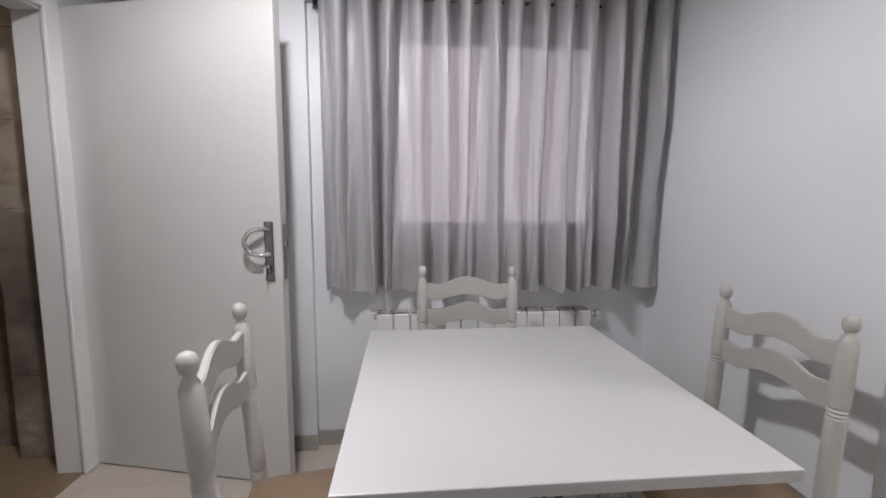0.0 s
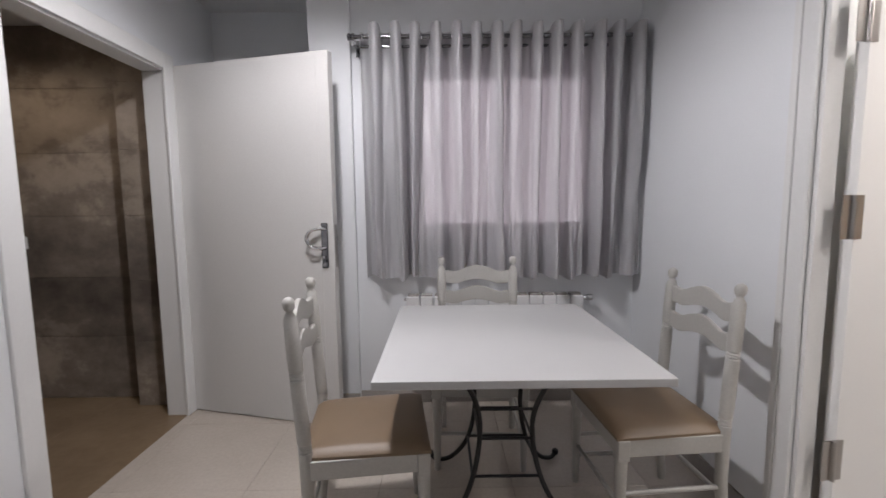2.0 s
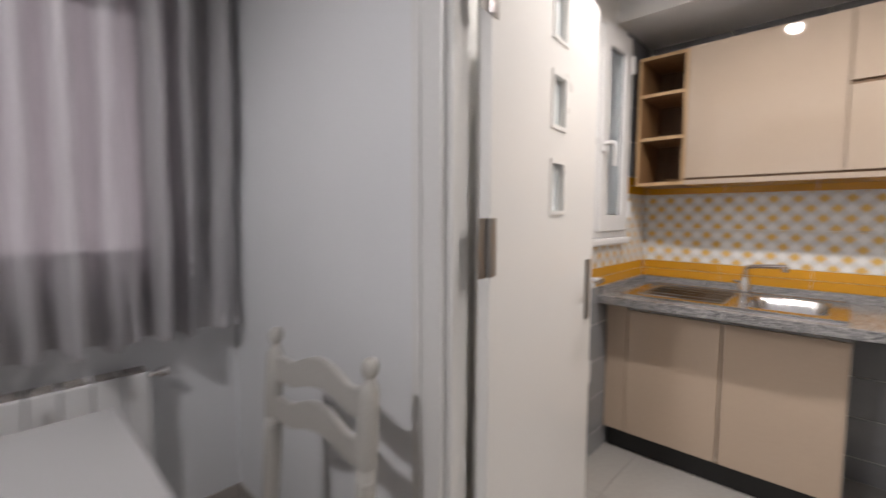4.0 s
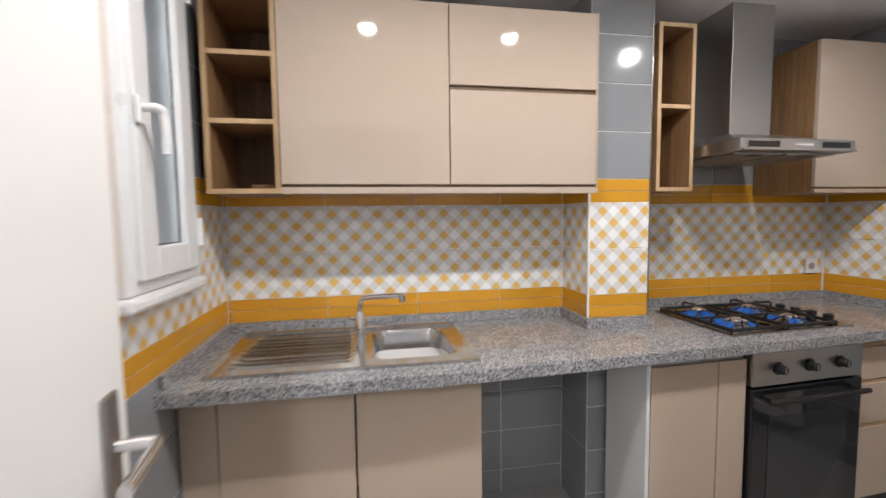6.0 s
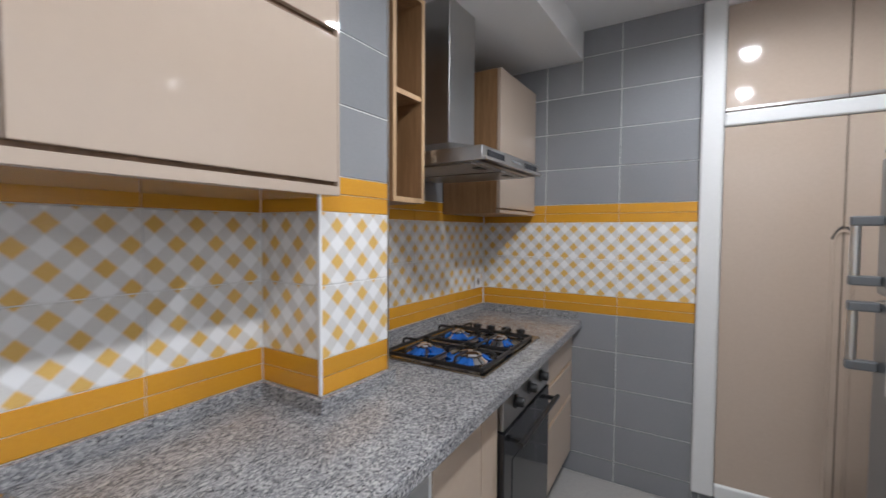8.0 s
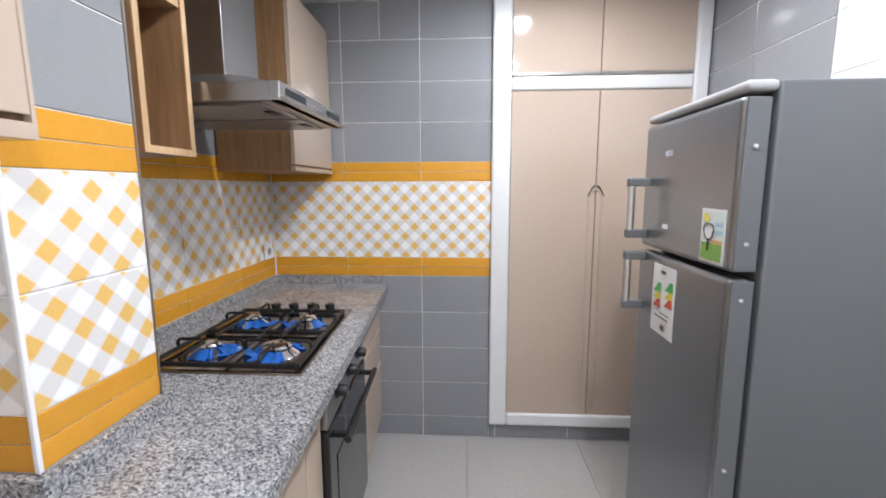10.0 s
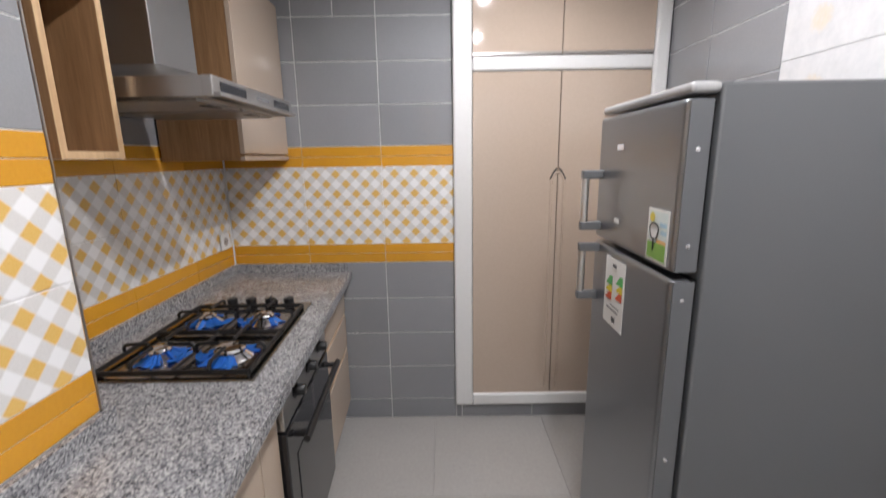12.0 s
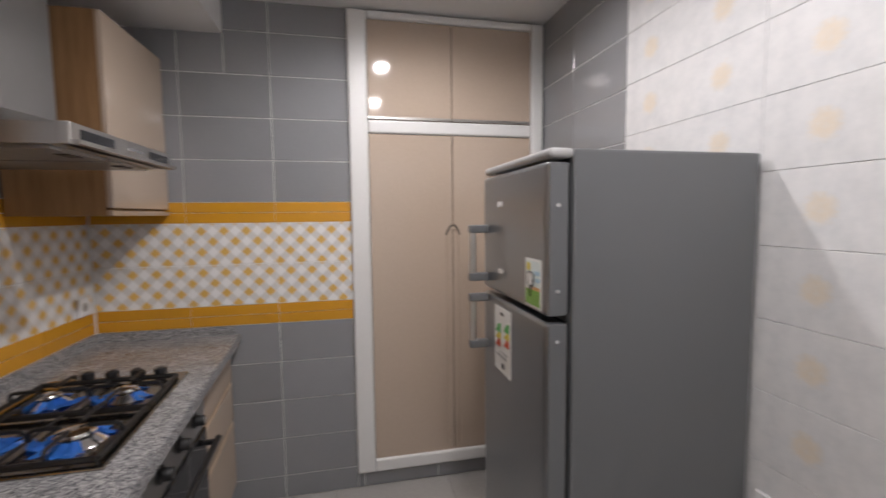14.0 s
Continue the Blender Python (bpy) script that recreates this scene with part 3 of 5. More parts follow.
tap = thing("kitchen_tap", (-0.235, 2.615, 0.88), "chrome single-lever kitchen tap with angled spout", "tap")
part("tap_body", lathe(bmesh.new(), [(0.028, 0), (0.028, 0.006), (0.024, 0.01), (0.0235, 0.07), (0.019, 0.076), (0.0165, 0.09), (0.012, 0.096)], (-0.235, 2.615, 0.879), 20), CHROME, tap, smooth=True)
part("spout", tube(bmesh.new(), smooth_line([(-0.235, 2.615, 0.955), (-0.235, 2.614, 1.0), (-0.238, 2.608, 1.023), (-0.255, 2.575, 1.034), (-0.29, 2.50, 1.042), (-0.318, 2.44, 1.048)], 8), 0.011, 12), CHROME, tap, smooth=True)
part("aerator", lathe(bmesh.new(), [(0.014, 0), (0.0145, 0.004), (0.0145, 0.026), (0.012, 0.028)], (-0.316, 2.444, 1.022), 16), CHROME, tap, smooth=True)
part("lever", tube(bmesh.new(), [(-0.235, 2.615, 0.94), (-0.27, 2.66, 0.955)], 0.006, 8), CHROME, tap, smooth=True)

# hob
HX0, HX1, HY0, HY1 = -0.595, -0.13, 0.53, 1.165
hob = thing("gas_hob", (-0.36, 0.85, CT), "stainless four-burner gas hob with torn blue protective film", "hob")
bm = nb(HX0, HX1, HY0, HY1, CT - 0.001, CT + 0.007, bevel=0.003)
part("plate", bm, brushed("hob_steel", (0.30, 0.285, 0.265), 0.2, (60, 1, 1)), hob)
BURN = [(-0.255, 1.02, 0.033), (-0.47, 1.02, 0.045), (-0.255, 0.74, 0.033), (-0.47, 0.74, 0.036)]
for bx, by, br in BURN:
    b = part("burner", lathe(bmesh.new(), [(br + 0.024, 0), (br + 0.02, 0.004), (br + 0.010, 0.010), (br + 0.003, 0.015), (br, 0.017), (br, 0.024), (br - 0.004, 0.0265), (br - 0.006, 0.031), (br * 0.6, 0.034), (0.004, 0.035)], (bx, by, CT + 0.0065), 24), CHROME, hob, "shiny burner with cap", smooth=True)
    for k in range(7):
        bm = bmesh.new()
        span = 0.8 + 0.35 * math.sin(k * 2.7 + bx * 30)
        a0 = k * 0.9 + bx * 9 + by * 4
        if k in (3, 5):
            continue
        n = 12
        rows_ = []
        for q in range(4):
            row = []
            for i in range(n + 1):
                a = a0 + span * i / n
                wob = 0.5 * math.sin(i * 1.1 + k) + 0.5 * math.sin(i * 0.53 + 2 * k)
                rr = br + 0.002 + q / 3 * (0.036 + 0.014 * wob)
                row.append(bm.verts.new((bx + rr * math.cos(a), by + rr * math.sin(a), CT + 0.026 - 0.0165 * min(q / 2.2, 1) + 0.0025 * math.sin(i * 0.9 + q + k))))
            rows_.append(row)
        for lo, hi in zip(rows_, rows_[1:]):
            for i in range(n):
                bm.faces.new((lo[i], lo[i + 1], hi[i + 1], hi[i]))
        bmesh.ops.solidify(bm, geom=bm.faces[:], thickness=0.0008)
        part("film_shred", bm, BLUE_FILM, b, "torn blue protective film", smooth=True)
for y in (0.74, 1.02):
    bm = bmesh.new()
    ring = []
    for i in range(17):
        u = i / 16
        ring.append([(-0.30 - 0.13 * u, y + 0.03 * math.sin(u * 9 + y) + s * (0.017 + 0.010 * math.sin(u * 14)), CT + 0.0105 + 0.006 * math.sin(u * 11 + s)) for s in (-1, 1)])
    vs = [[bm.verts.new(p) for p in r] for r in ring]
    for a, b in zip(vs, vs[1:]):
        bm.faces.new((a[0], b[0], b[1], a[1]))
    bmesh.ops.solidify(bm, geom=bm.faces[:], thickness=0.0008)
    part("film_strip", bm, BLUE_FILM, hob, "torn blue protective film")
GZ = CT + 0.019
for y0, y1, by in ((0.868, 1.145, 1.02), (0.605, 0.862, 0.74)):
    bm = bmesh.new()
    tube(bm, [(HX0 + 0.02, y0, GZ), (HX1 - 0.02, y0, GZ)], 0.0078, 8)
    tube(bm, [(HX0 + 0.02, y1, GZ), (HX1 - 0.02, y1, GZ)], 0.0078, 8)
    tube(bm, [(HX0 + 0.02, y0, GZ), (HX0 + 0.02, y1, GZ)], 0.0078, 8)
    tube(bm, [(HX1 - 0.02, y0, GZ), (HX1 - 0.02, y1, GZ)], 0.0078, 8)
    for x in (HX0 + 0.02, HX1 - 0.02):
        for y in (y0, y1):
            tube(bm, [(x, y, CT + 0.006), (x, y, GZ)], 0.0052, 8)
    g = part("pan_support", bm, IRON, hob, "black enamelled pan support", smooth=True)
    for bx in (-0.255, -0.47):
        for dx, dy in ((0, 1), (0, -1), (1, 0), (-1, 0)):
            if dx:
                ex, ey = (HX1 - 0.02 if bx > -0.36 else -0.3625) if dx > 0 else (-0.3625 if bx > -0.36 else HX0 + 0.02), by
            else:
                ex, ey = bx, y1 if dy > 0 else y0
            if abs(ex + 0.3625) < 1e-4 and dx > 0 and bx < -0.36:
                ex = -0.37
            pts = smooth_line([(ex, ey, GZ), (ex, ey, GZ + 0.020), (ex - 0.010 * dx, ey - 0.010 * dy, GZ + 0.028), (ex - 0.03 * dx, ey - 0.03 * dy, GZ + 0.029), (bx + 0.030 * dx, by + 0.030 * dy, GZ + 0.029)], 4)
            part("finger", tube(bmesh.new(), pts, 0.0055, 8), IRON, g, smooth=True)
    part("cross_bar", tube(bmesh.new(), [(-0.3625, y0, GZ), (-0.3625, y1, GZ)], 0.0045, 6), IRON, g, smooth=True)
for kx in (-0.265, -0.345, -0.425, -0.505):
    k = part("knob", lathe(bmesh.new(), [(0.024, 0), (0.024, 0.006), (0.020, 0.009), (0.0215, 0.026), (0.020, 0.030)], (kx, 0.558, CT + 0.0065), 18), BLACK, hob, "black gas knob", smooth=True)
    part("grip", nb(kx - 0.003, kx + 0.003, 0.541, 0.575, CT + 0.0355, CT + 0.0395, bevel=0.001), BLACK, k)

skew(hob, 0.62, 0.9)

wall_unit = thing("wall_cabinet", (-0.22, 2.24, 1.452), "glossy cream wall cabinet with three lift and swing doors", "cabinet")
carcass(wall_unit, -0.417, KE - 0.004, 1.668, 2.874, 1.452, 2.15, CREAM)
part("bottom_rail", nb(-0.437, -0.418, 1.666, 2.874, 1.452, 1.476, bevel=0.0015), CREAM, wall_unit)
part("end_panel", nb(-0.437, -0.345, 1.661, 1.6675, 1.452, 2.15), CREAM, wall_unit)
part("divider", nb(-0.416, KE - 0.014, 2.254, 2.270, 1.482, 2.13), CREAM, wall_unit)
part("door", nb(-0.437, -0.418, 2.264, 2.872, 1.486, 2.148, bevel=0.0022), CREAM, wall_unit)
part("door", nb(-0.437, -0.418, 1.668, 2.260, 1.486, 1.838, bevel=0.0022), CREAM, wall_unit)
part("door", nb(-0.437, -0.418, 1.668, 2.260, 1.856, 2.148, bevel=0.0022), CREAM, wall_unit)
part("grip_shadow_rail", nb(-0.424, -0.418, 1.668, 2.872, 1.476, 1.486), DARK_OAK, wall_unit)
part("grip_shadow_rail", nb(-0.424, -0.418, 1.668, 2.260, 1.838, 1.856), DARK_OAK, wall_unit)


def open_shelf(name, y0, y1, x0, z0, z1, shelves, label, xb=-0.01):
    t = 0.017
    u = thing(name, ((x0) / 2, (y0 + y1) / 2, z0), label, "shelf")
    for y in (y0, y1 - t):
        part("side_panel", nb(x0, xb, y, y + t, z0, z1, bevel=0.001), OAK, u)
        part("edge_band", nb(x0 - 0.0015, x0, y, y + t, z0, z1), OAK_EDGE, u)
    for z in (z0, z1 - t):
        part("board", nb(x0, xb, y0 + t, y1 - t, z, z + t), OAK, u)
        part("edge_band", nb(x0 - 0.0015, x0, y0 + t, y1 - t, z, z + t), OAK_EDGE, u)
    for z in shelves:
        part("shelf_board", nb(x0 + 0.004, xb - 0.008, y0 + t, y1 - t, z, z + t), OAK, u)
        part("edge_band", nb(x0 + 0.0025, x0 + 0.004, y0 + t, y1 - t, z, z + t), OAK_EDGE, u)
    part("back_panel", nb(xb - 0.008, xb, y0 + t, y1 - t, z0 + t, z1 - t), DARK_OAK, u)
    return u


open_shelf("open_corner_shelf", 2.878, 3.125, -0.415, 1.455, 2.15, (1.70, 1.935), "open oak shelf unit with small wood offcuts at the back", KE - 0.004)
open_shelf("open_narrow_shelf", 1.145, 1.325, -0.335, 1.465, 2.185, (1.825,), "narrow open oak shelf unit beside the cooker hood")

for z in (1.472, 1.717, 1.952):
    single("wood_offcut", nb(-0.20, -0.13, 2.93, 3.03, z, z + 0.032, bevel=0.002), OAK, "small pale oak offcut lying on the shelf", "offcut", group="offcuts on the shelf")

end_unit = thing("end_wall_cabinet", (-0.17, 0.25, 1.456), "oak-sided wall cabinet with glossy cream door", "cabinet")
part("body", nb(-0.320, -0.012, 0.012, 0.50, 1.456, 2.16), OAK, end_unit, "oak veneered carcass")
part("door", nb(-0.340, -0.321, 0.014, 0.498, 1.482, 2.16, bevel=0.002), CREAM, end_unit)
part("bottom_rail", nb(-0.340, -0.321, 0.012, 0.50, 1.456, 1.474, bevel=0.001), CREAM, end_unit)

hood = thing("cooker_hood", (-0.28, 0.83, 1.6), "stainless steel chimney cooker hood above the hob", "cooker hood")
bm = bmesh.new()
box(bm, -0.5745, -0.012, 0.574, 1.12, 1.612, 1.622)
part("canopy_plate", bm, STEEL, hood)
part("front_panel", nb(-0.558, -0.53, 0.572, 1.122, 1.612, 1.662, bevel=0.003), STEEL, hood)
for y0, y1 in ((0.598, 0.735), (0.94, 1.085)):
    part("light_slot", nb(-0.5605, -0.558, y0, y1, 1.626, 1.65, bevel=0.001), OVEN_GLASS, hood, "dark lamp slot")
part("button_strip", nb(-0.5605, -0.558, 0.78, 0.87, 1.634, 1.642), CHROME, hood)
bm = bmesh.new()
lo = [bm.verts.new(p) for p in ((-0.53, 0.574, 1.66), (-0.53, 1.12, 1.66), (-0.012, 1.12, 1.66), (-0.012, 0.574, 1.66))]
lo2 = [bm.verts.new(p) for p in ((-0.53, 0.574, 1.622), (-0.53, 1.12, 1.622), (-0.012, 1.12, 1.622), (-0.012, 0.574, 1.622))]
hi = [bm.verts.new(p) for p in ((-0.335, 0.70, 1.72), (-0.335, 0.96, 1.72), (-0.012, 0.96, 1.72), (-0.012, 0.70, 1.72))]
for i in range(4):
    j = (i + 1) % 4
    bm.faces.new((lo2[i], lo2[j], lo[j], lo[i]))
    bm.faces.new((lo[i], lo[j], hi[j], hi[i]))
bm.faces.new(hi)
bm.faces.new(lo2[::-1])
bmesh.ops.recalc_face_normals(bm, faces=bm.faces)
part("canopy", bm, STEEL, hood)
part("chimney", nb(-0.32, -0.012, 0.735, 0.95, 1.72, 2.30, bevel=0.002), STEEL, hood)
for y0, y1 in ((0.60, 0.84), (0.86, 1.095)):
    f = part("filter", nb(-0.50, -0.10, y0, y1, 1.604, 1.612, bevel=0.001), FRIDGE_STEEL, hood)
    part("latch", nb(-0.49, -0.46, (y0 + y1) / 2 - 0.03, (y0 + y1) / 2 + 0.03, 1.601, 1.604), BLACK, f)

# ---------------------------------------------------------------- pantry cupboard
pantry = thing("pantry_cupboard", (-1.65, 0, 0.08), "tall beige built-in cupboard with four doors in white frame", "cupboard")
PX0, PX1 = -2.197, -1.165


def rounded_bar(x0, x1, z0, z1, depth=0.03):
    return nb(x0, x1, 0.008, 0.008 + depth, z0, z1, bevel=0.012, seg=3)


part("frame_post", rounded_bar(-1.26, PX1, 0.09, 2.45), WHITE_WOOD, pantry, "white rounded frame")
part("frame_post", rounded_bar(PX0, -2.128, 0.09, 2.45), WHITE_WOOD, pantry, "white rounded frame")
part("frame_rail", rounded_bar(-2.128, -1.26, 0.09, 0.160), WHITE_WOOD, pantry)
part("frame_rail", rounded_bar(-2.128, -1.26, 1.858, 1.925, 0.022), WHITE_WOOD, pantry)
part("frame_rail", rounded_bar(-2.128, -1.26, 2.412, 2.45), WHITE_WOOD, pantry)
part("back_panel", nb(-2.126, -1.262, 0.001, 0.0055, 0.16, 2.41), BLACK, pantry)
SAT = mottled("beige_lacquer", (0.53, 0.43, 0.345), (0.505, 0.41, 0.33), 0.08, 1.5, 70, 0.002, rough_var=0.02, grain=0.05)
for x0, x1 in ((-1.689, -1.262), (-2.126, -1.693)):
    part("door", nb(x0, x1, 0.008, 0.024, 0.158, 1.855, bevel=0.003), SAT, pantry)
    part("door", nb(x0, x1, 0.008, 0.024, 1.928, 2.410, bevel=0.003), SAT, pantry)
    part("grip_rail", nb(x0, x1, 0.024, 0.027, 1.9285, 1.943, bevel=0.001), NICKEL, pantry)
for s in (-1, 1):
    pts = [(-1.691 + s * 0.032, 0.0245, 0.2), (-1.691 + s * 0.032, 0.0245, 1.30)]
    pts += [(-1.691 + s * 0.032 * math.cos(math.pi / 2 * k / 8), 0.0245, 1.32 + 0.055 * math.sin(math.pi / 2 * k / 8)) for k in range(9)]
    part("grip_moulding", tube(bmesh.new(), pts, 0.0065, 8), SAT, pantry, "arched grip moulding", smooth=True)
    # shade of the grip groove, modelled as a thin black tube
    arch = [(-1.691 + s * (0.004 + 0.034 * k / 8), 0.0265, 1.392 - 0.052 * (k / 8) ** 1.7) for k in range(9)]
    part("grip_edge", tube(bmesh.new(), arch, 0.0042, 8), BLACK, pantry, "black arched line for the shade in the finger grip groove", smooth=True)

# ---------------------------------------------------------------- refrigerator
FY0, FY1, FXF = 0.85, 1.33, -1.60
fridge = thing("refrigerator", (-1.88, 1.09, 0), "grey two-door refrigerator with bar handles and energy stickers", "refrigerator")
part("body", nb(-2.186, FXF - 0.065, FY0 + 0.004, FY1, 0.02, 1.595, bevel=0.006), FRIDGE_GREY, fridge, "smooth grey painted body")
part("top_cap", nb(FXF - 0.0645, FXF - 0.004, FY0, FY1 + 0.001, 1.574, 1.5965, bevel=0.009, seg=3), CAP_GREY, fridge, "pale plastic front edge of the top")
for z0, z1, zs in ((1.203, 1.566, (1.265, 1.465)), (0.06, 1.190, (0.35, 0.75, 1.145))):
    d = part("door", nb(FXF - 0.05, FXF, FY0, FY1 - 0.004, z0, z1, bevel=0.012, seg=3), FRIDGE_STEEL, fridge, "brushed steel door")
    part("gasket", nb(FXF - 0.064, FXF - 0.05, FY0 + 0.012, FY1 - 0.016, z0 + 0.006, z1 - 0.006), BLACK, d)
    part("edge_strip", nb(FXF - 0.05, FXF - 0.004, FY1 - 0.0035, FY1 + 0.003, z0 + 0.004, z1 - 0.004, bevel=0.002), FRIDGE_GREY, d)
    for z in zs:
        part("screw_cap", lathe(bmesh.new(), [(0.006, 0), (0.005, 0.002), (0.001, 0.003)], (FXF - 0.025, FY1 + 0.003, z), 10, "y"), CHROME, d)
for z0, z1 in ((1.226, 1.415), (1.002, 1.19)):
    hy = FY0 + 0.042
    h = part("handle", tube(bmesh.new(), [(FXF + 0.052, hy, z0 + 0.01), (FXF + 0.052, hy, z1 - 0.01)], 0.0115, 12), ALUMINIUM, fridge, "bright bar handle", smooth=True)
    for z in (z0 + 0.016, z1 - 0.016):
        part("handle_bracket", nb(FXF, FXF + 0.064, hy - 0.013, hy + 0.013, z - 0.013, z + 0.013, bevel=0.004), FRIDGE_GREY, h)
for y in (FY0 + 0.06, FY1 - 0.06):
    for x in (-1.75, -2.08):
        part("foot", lathe(bmesh.new(), [(0.02, 0), (0.02, 0.021)], (x, y, 0), 12), BLACK, fridge)
part("badge", nb(FXF, FXF + 0.003, 0.995, 1.038, 1.468, 1.484, bevel=0.001), CHROME, fridge, "small silver maker's badge")
part("small_label", nb(FXF, FXF + 0.001, 1.0, 1.032, 1.268, 1.281), PAPER, fridge)


def sticker(name, label, y0, y1, z0, z1, bits):
    s = single(name, nb(FXF + 0.0005, FXF + 0.0015, y0, y1, z0, z1), PAPER, label, "sticker")
    for k, (bn, c, a0, a1, b0, b1, sh) in enumerate(bits):
        lo_x, hi_x = FXF + 0.0016 + 0.0003 * k, FXF + 0.0018 + 0.0003 * k
        m = mottled(bn + "_ink", c, tuple(v * 0.85 for v in c), 0.5, 40, 200, 0)
        ya, yb, za, zb = y1 - (y1 - y0) * a1, y1 - (y1 - y0) * a0, z0 + (z1 - z0) * b0, z0 + (z1 - z0) * b1
        if sh == "disc":
            part(bn, lathe(bmesh.new(), [((yb - ya) / 2, 0), ((yb - ya) / 2, 0.0002)], (lo_x, (ya + yb) / 2, (za + zb) / 2), 16, "x"), m, s)
        elif sh == "wedge":
            bm = bmesh.new()
            lo, hi = [[bm.verts.new((x, p, q)) for p, q in ((ya, za), (yb, za), (yb, zb), (ya + 0.6 * (yb - ya), zb))] for x in (lo_x, hi_x)]
            bm.faces.new(hi)
            bm.faces.new(lo[::-1])
            for i in range(4):
                bm.faces.new((lo[i], lo[(i + 1) % 4], hi[(i + 1) % 4], hi[i]))
            bmesh.ops.recalc_face_normals(bm, faces=bm.faces)
            part(bn, bm, m, s)
        else:
            part(bn, nb(lo_x, hi_x, ya, yb, za, zb), m, s)
    return s


sticker("eco_sticker", "small landscape sticker with sun and tree on the freezer door", 1.207, 1.302, 1.212, 1.335, [
    ("sky", (0.70, 0.78, 0.76), 0.06, 0.94, 0.40, 0.95, ""), ("cloud_streak", (0.42, 0.62, 0.74), 0.08, 0.40, 0.68, 0.76, ""), ("cloud_streak", (0.45, 0.65, 0.76), 0.07, 0.34, 0.54, 0.62, ""),
    ("orange_hill", (0.72, 0.42, 0.18), 0.06, 0.50, 0.37, 0.44, ""), ("meadow", (0.22, 0.42, 0.08), 0.06, 0.94, 0.06, 0.37, ""), ("sun", (0.80, 0.66, 0.10), 0.64, 0.88, 0.74, 0.93, "disc")])
TREE = [(FXF + 0.0043, 1.2435 + 0.019 * math.cos(a) * (1 + 0.14 * math.sin(3 * a)), 1.284 + 0.020 * math.sin(a) * (1 + 0.12 * math.cos(2 * a))) for a in [2 * math.pi * k / 24 for k in range(25)]]
emblem = thing("tree_emblem", (FXF + 0.0038, 1.2435, 1.24), "white tree with dark outline printed on the sticker", "sticker")
bm = bmesh.new()
bm.faces.new([bm.verts.new((FXF + 0.0041, y, z)) for _, y, z in TREE[:-1]])
bm.normal_update()
bmesh.ops.solidify(bm, geom=bm.faces[:], thickness=0.0003)
part("crown", bm, PAPER, emblem, "white leafy crown")
part("outline", tube(bmesh.new(), TREE, 0.0013, 6, caps=False), BLACK, emblem)
part("trunk", tube(bmesh.new(), [(FXF + 0.0043, 1.2425, 1.240), (FXF + 0.0043, 1.2435, 1.268)], 0.0014, 6), BLACK, emblem)
energy = sticker("energy_label", "white energy rating label on the refrigerator door", 0.967, 1.103, 0.965, 1.165, [
    ("green_wedge", (0.10, 0.45, 0.12), 0.08, 0.42, 0.66, 0.80, "wedge"), ("yellow_wedge", (0.75, 0.62, 0.05), 0.08, 0.42, 0.56, 0.66, "wedge"),
    ("red_wedge", (0.65, 0.10, 0.04), 0.08, 0.42, 0.44, 0.56, "wedge"), ("green_wedge", (0.10, 0.45, 0.12), 0.58, 0.92, 0.60, 0.74, "wedge"),
    ("yellow_wedge", (0.75, 0.62, 0.05), 0.58, 0.92, 0.50, 0.60, "wedge"), ("red_wedge", (0.65, 0.10, 0.04), 0.58, 0.92, 0.38, 0.50, "wedge"),
    ("print_bar", (0.12, 0.12, 0.12), 0.40, 0.60, 0.88, 0.93, ""), ("print_bar", (0.25, 0.25, 0.25), 0.2, 0.8, 0.24, 0.27, ""),
    ("print_bar", (0.08, 0.08, 0.08), 0.32, 0.50, 0.08, 0.16, ""), ("print_bar", (0.25, 0.25, 0.25), 0.15, 0.6, 0.31, 0.33, "")])


def socket(at, axis, label, w=0.08, sign=1):
    """A wall plate with two-pin outlet; axis is the wall's normal."""
    s = thing("wall_socket", at, label, "socket")
    x, y, z = at
    q = lambda a0, a1, n0, n1, b0, b1, bv=0.0: (nb(x + min(sign * n0, sign * n1), x + max(sign * n0, sign * n1), y + a0, y + a1, z + b0, z + b1, bevel=bv) if axis == "x" else nb(x + a0, x + a1, y + min(sign * n0, sign * n1), y + max(sign * n0, sign * n1), z + b0, z + b1, bevel=bv))
    part("plate", q(-w / 2, w / 2, 0.0005, 0.010, -0.04, 0.04, 0.003), PVC, s)
    part("outlet_ring", lathe(bmesh.new(), [(0.021, 0), (0.021, 0.002), (0.017, 0.0025)], (x + (sign * 0.0105 if axis == "x" else 0), y + (sign * 0.0105 if axis == "y" else 0), z), 18, axis), SKIRT, s)
    for k in (-0.0095, 0.0095):
        part("pin_hole", lathe(bmesh.new(), [(0.003, 0), (0.003, 0.001)], (x + (sign * 0.013 if axis == "x" else k), y + (sign * 0.013 if axis == "y" else k), z), 8, axis), BLACK, s)
    return s


socket((-0.008, 0.10, 1.06), "x", "white wall socket on gingham tiles", sign=-1)
socket((KE - 0.008, 1.93, 0.70), "x", "white wall socket on grey tiles under the worktop", 0.12, sign=-1)
socket((KW + 0.003, 1.372, 0.67), "x", "white wall socket behind the refrigerator", 0.045, sign=1)
socket((-0.905, 3.172, 0.30), "y", "white square cover plate on orange tiles", 0.10, sign=-1)
vent = thing("wall_vent", (-0.905, 3.17, 0.49), "white square plastic vent grille on orange tiles", "vent")
part("frame", nb(-0.96, -0.85, 3.156, 3.172, 0.43, 0.55, bevel=0.006), PVC, vent)
for k in range(6):
    part("slat", nb(-0.948, -0.862, 3.152, 3.156, 0.444 + k * 0.0165, 0.453 + k * 0.0165, bevel=0.001), PVC, vent)

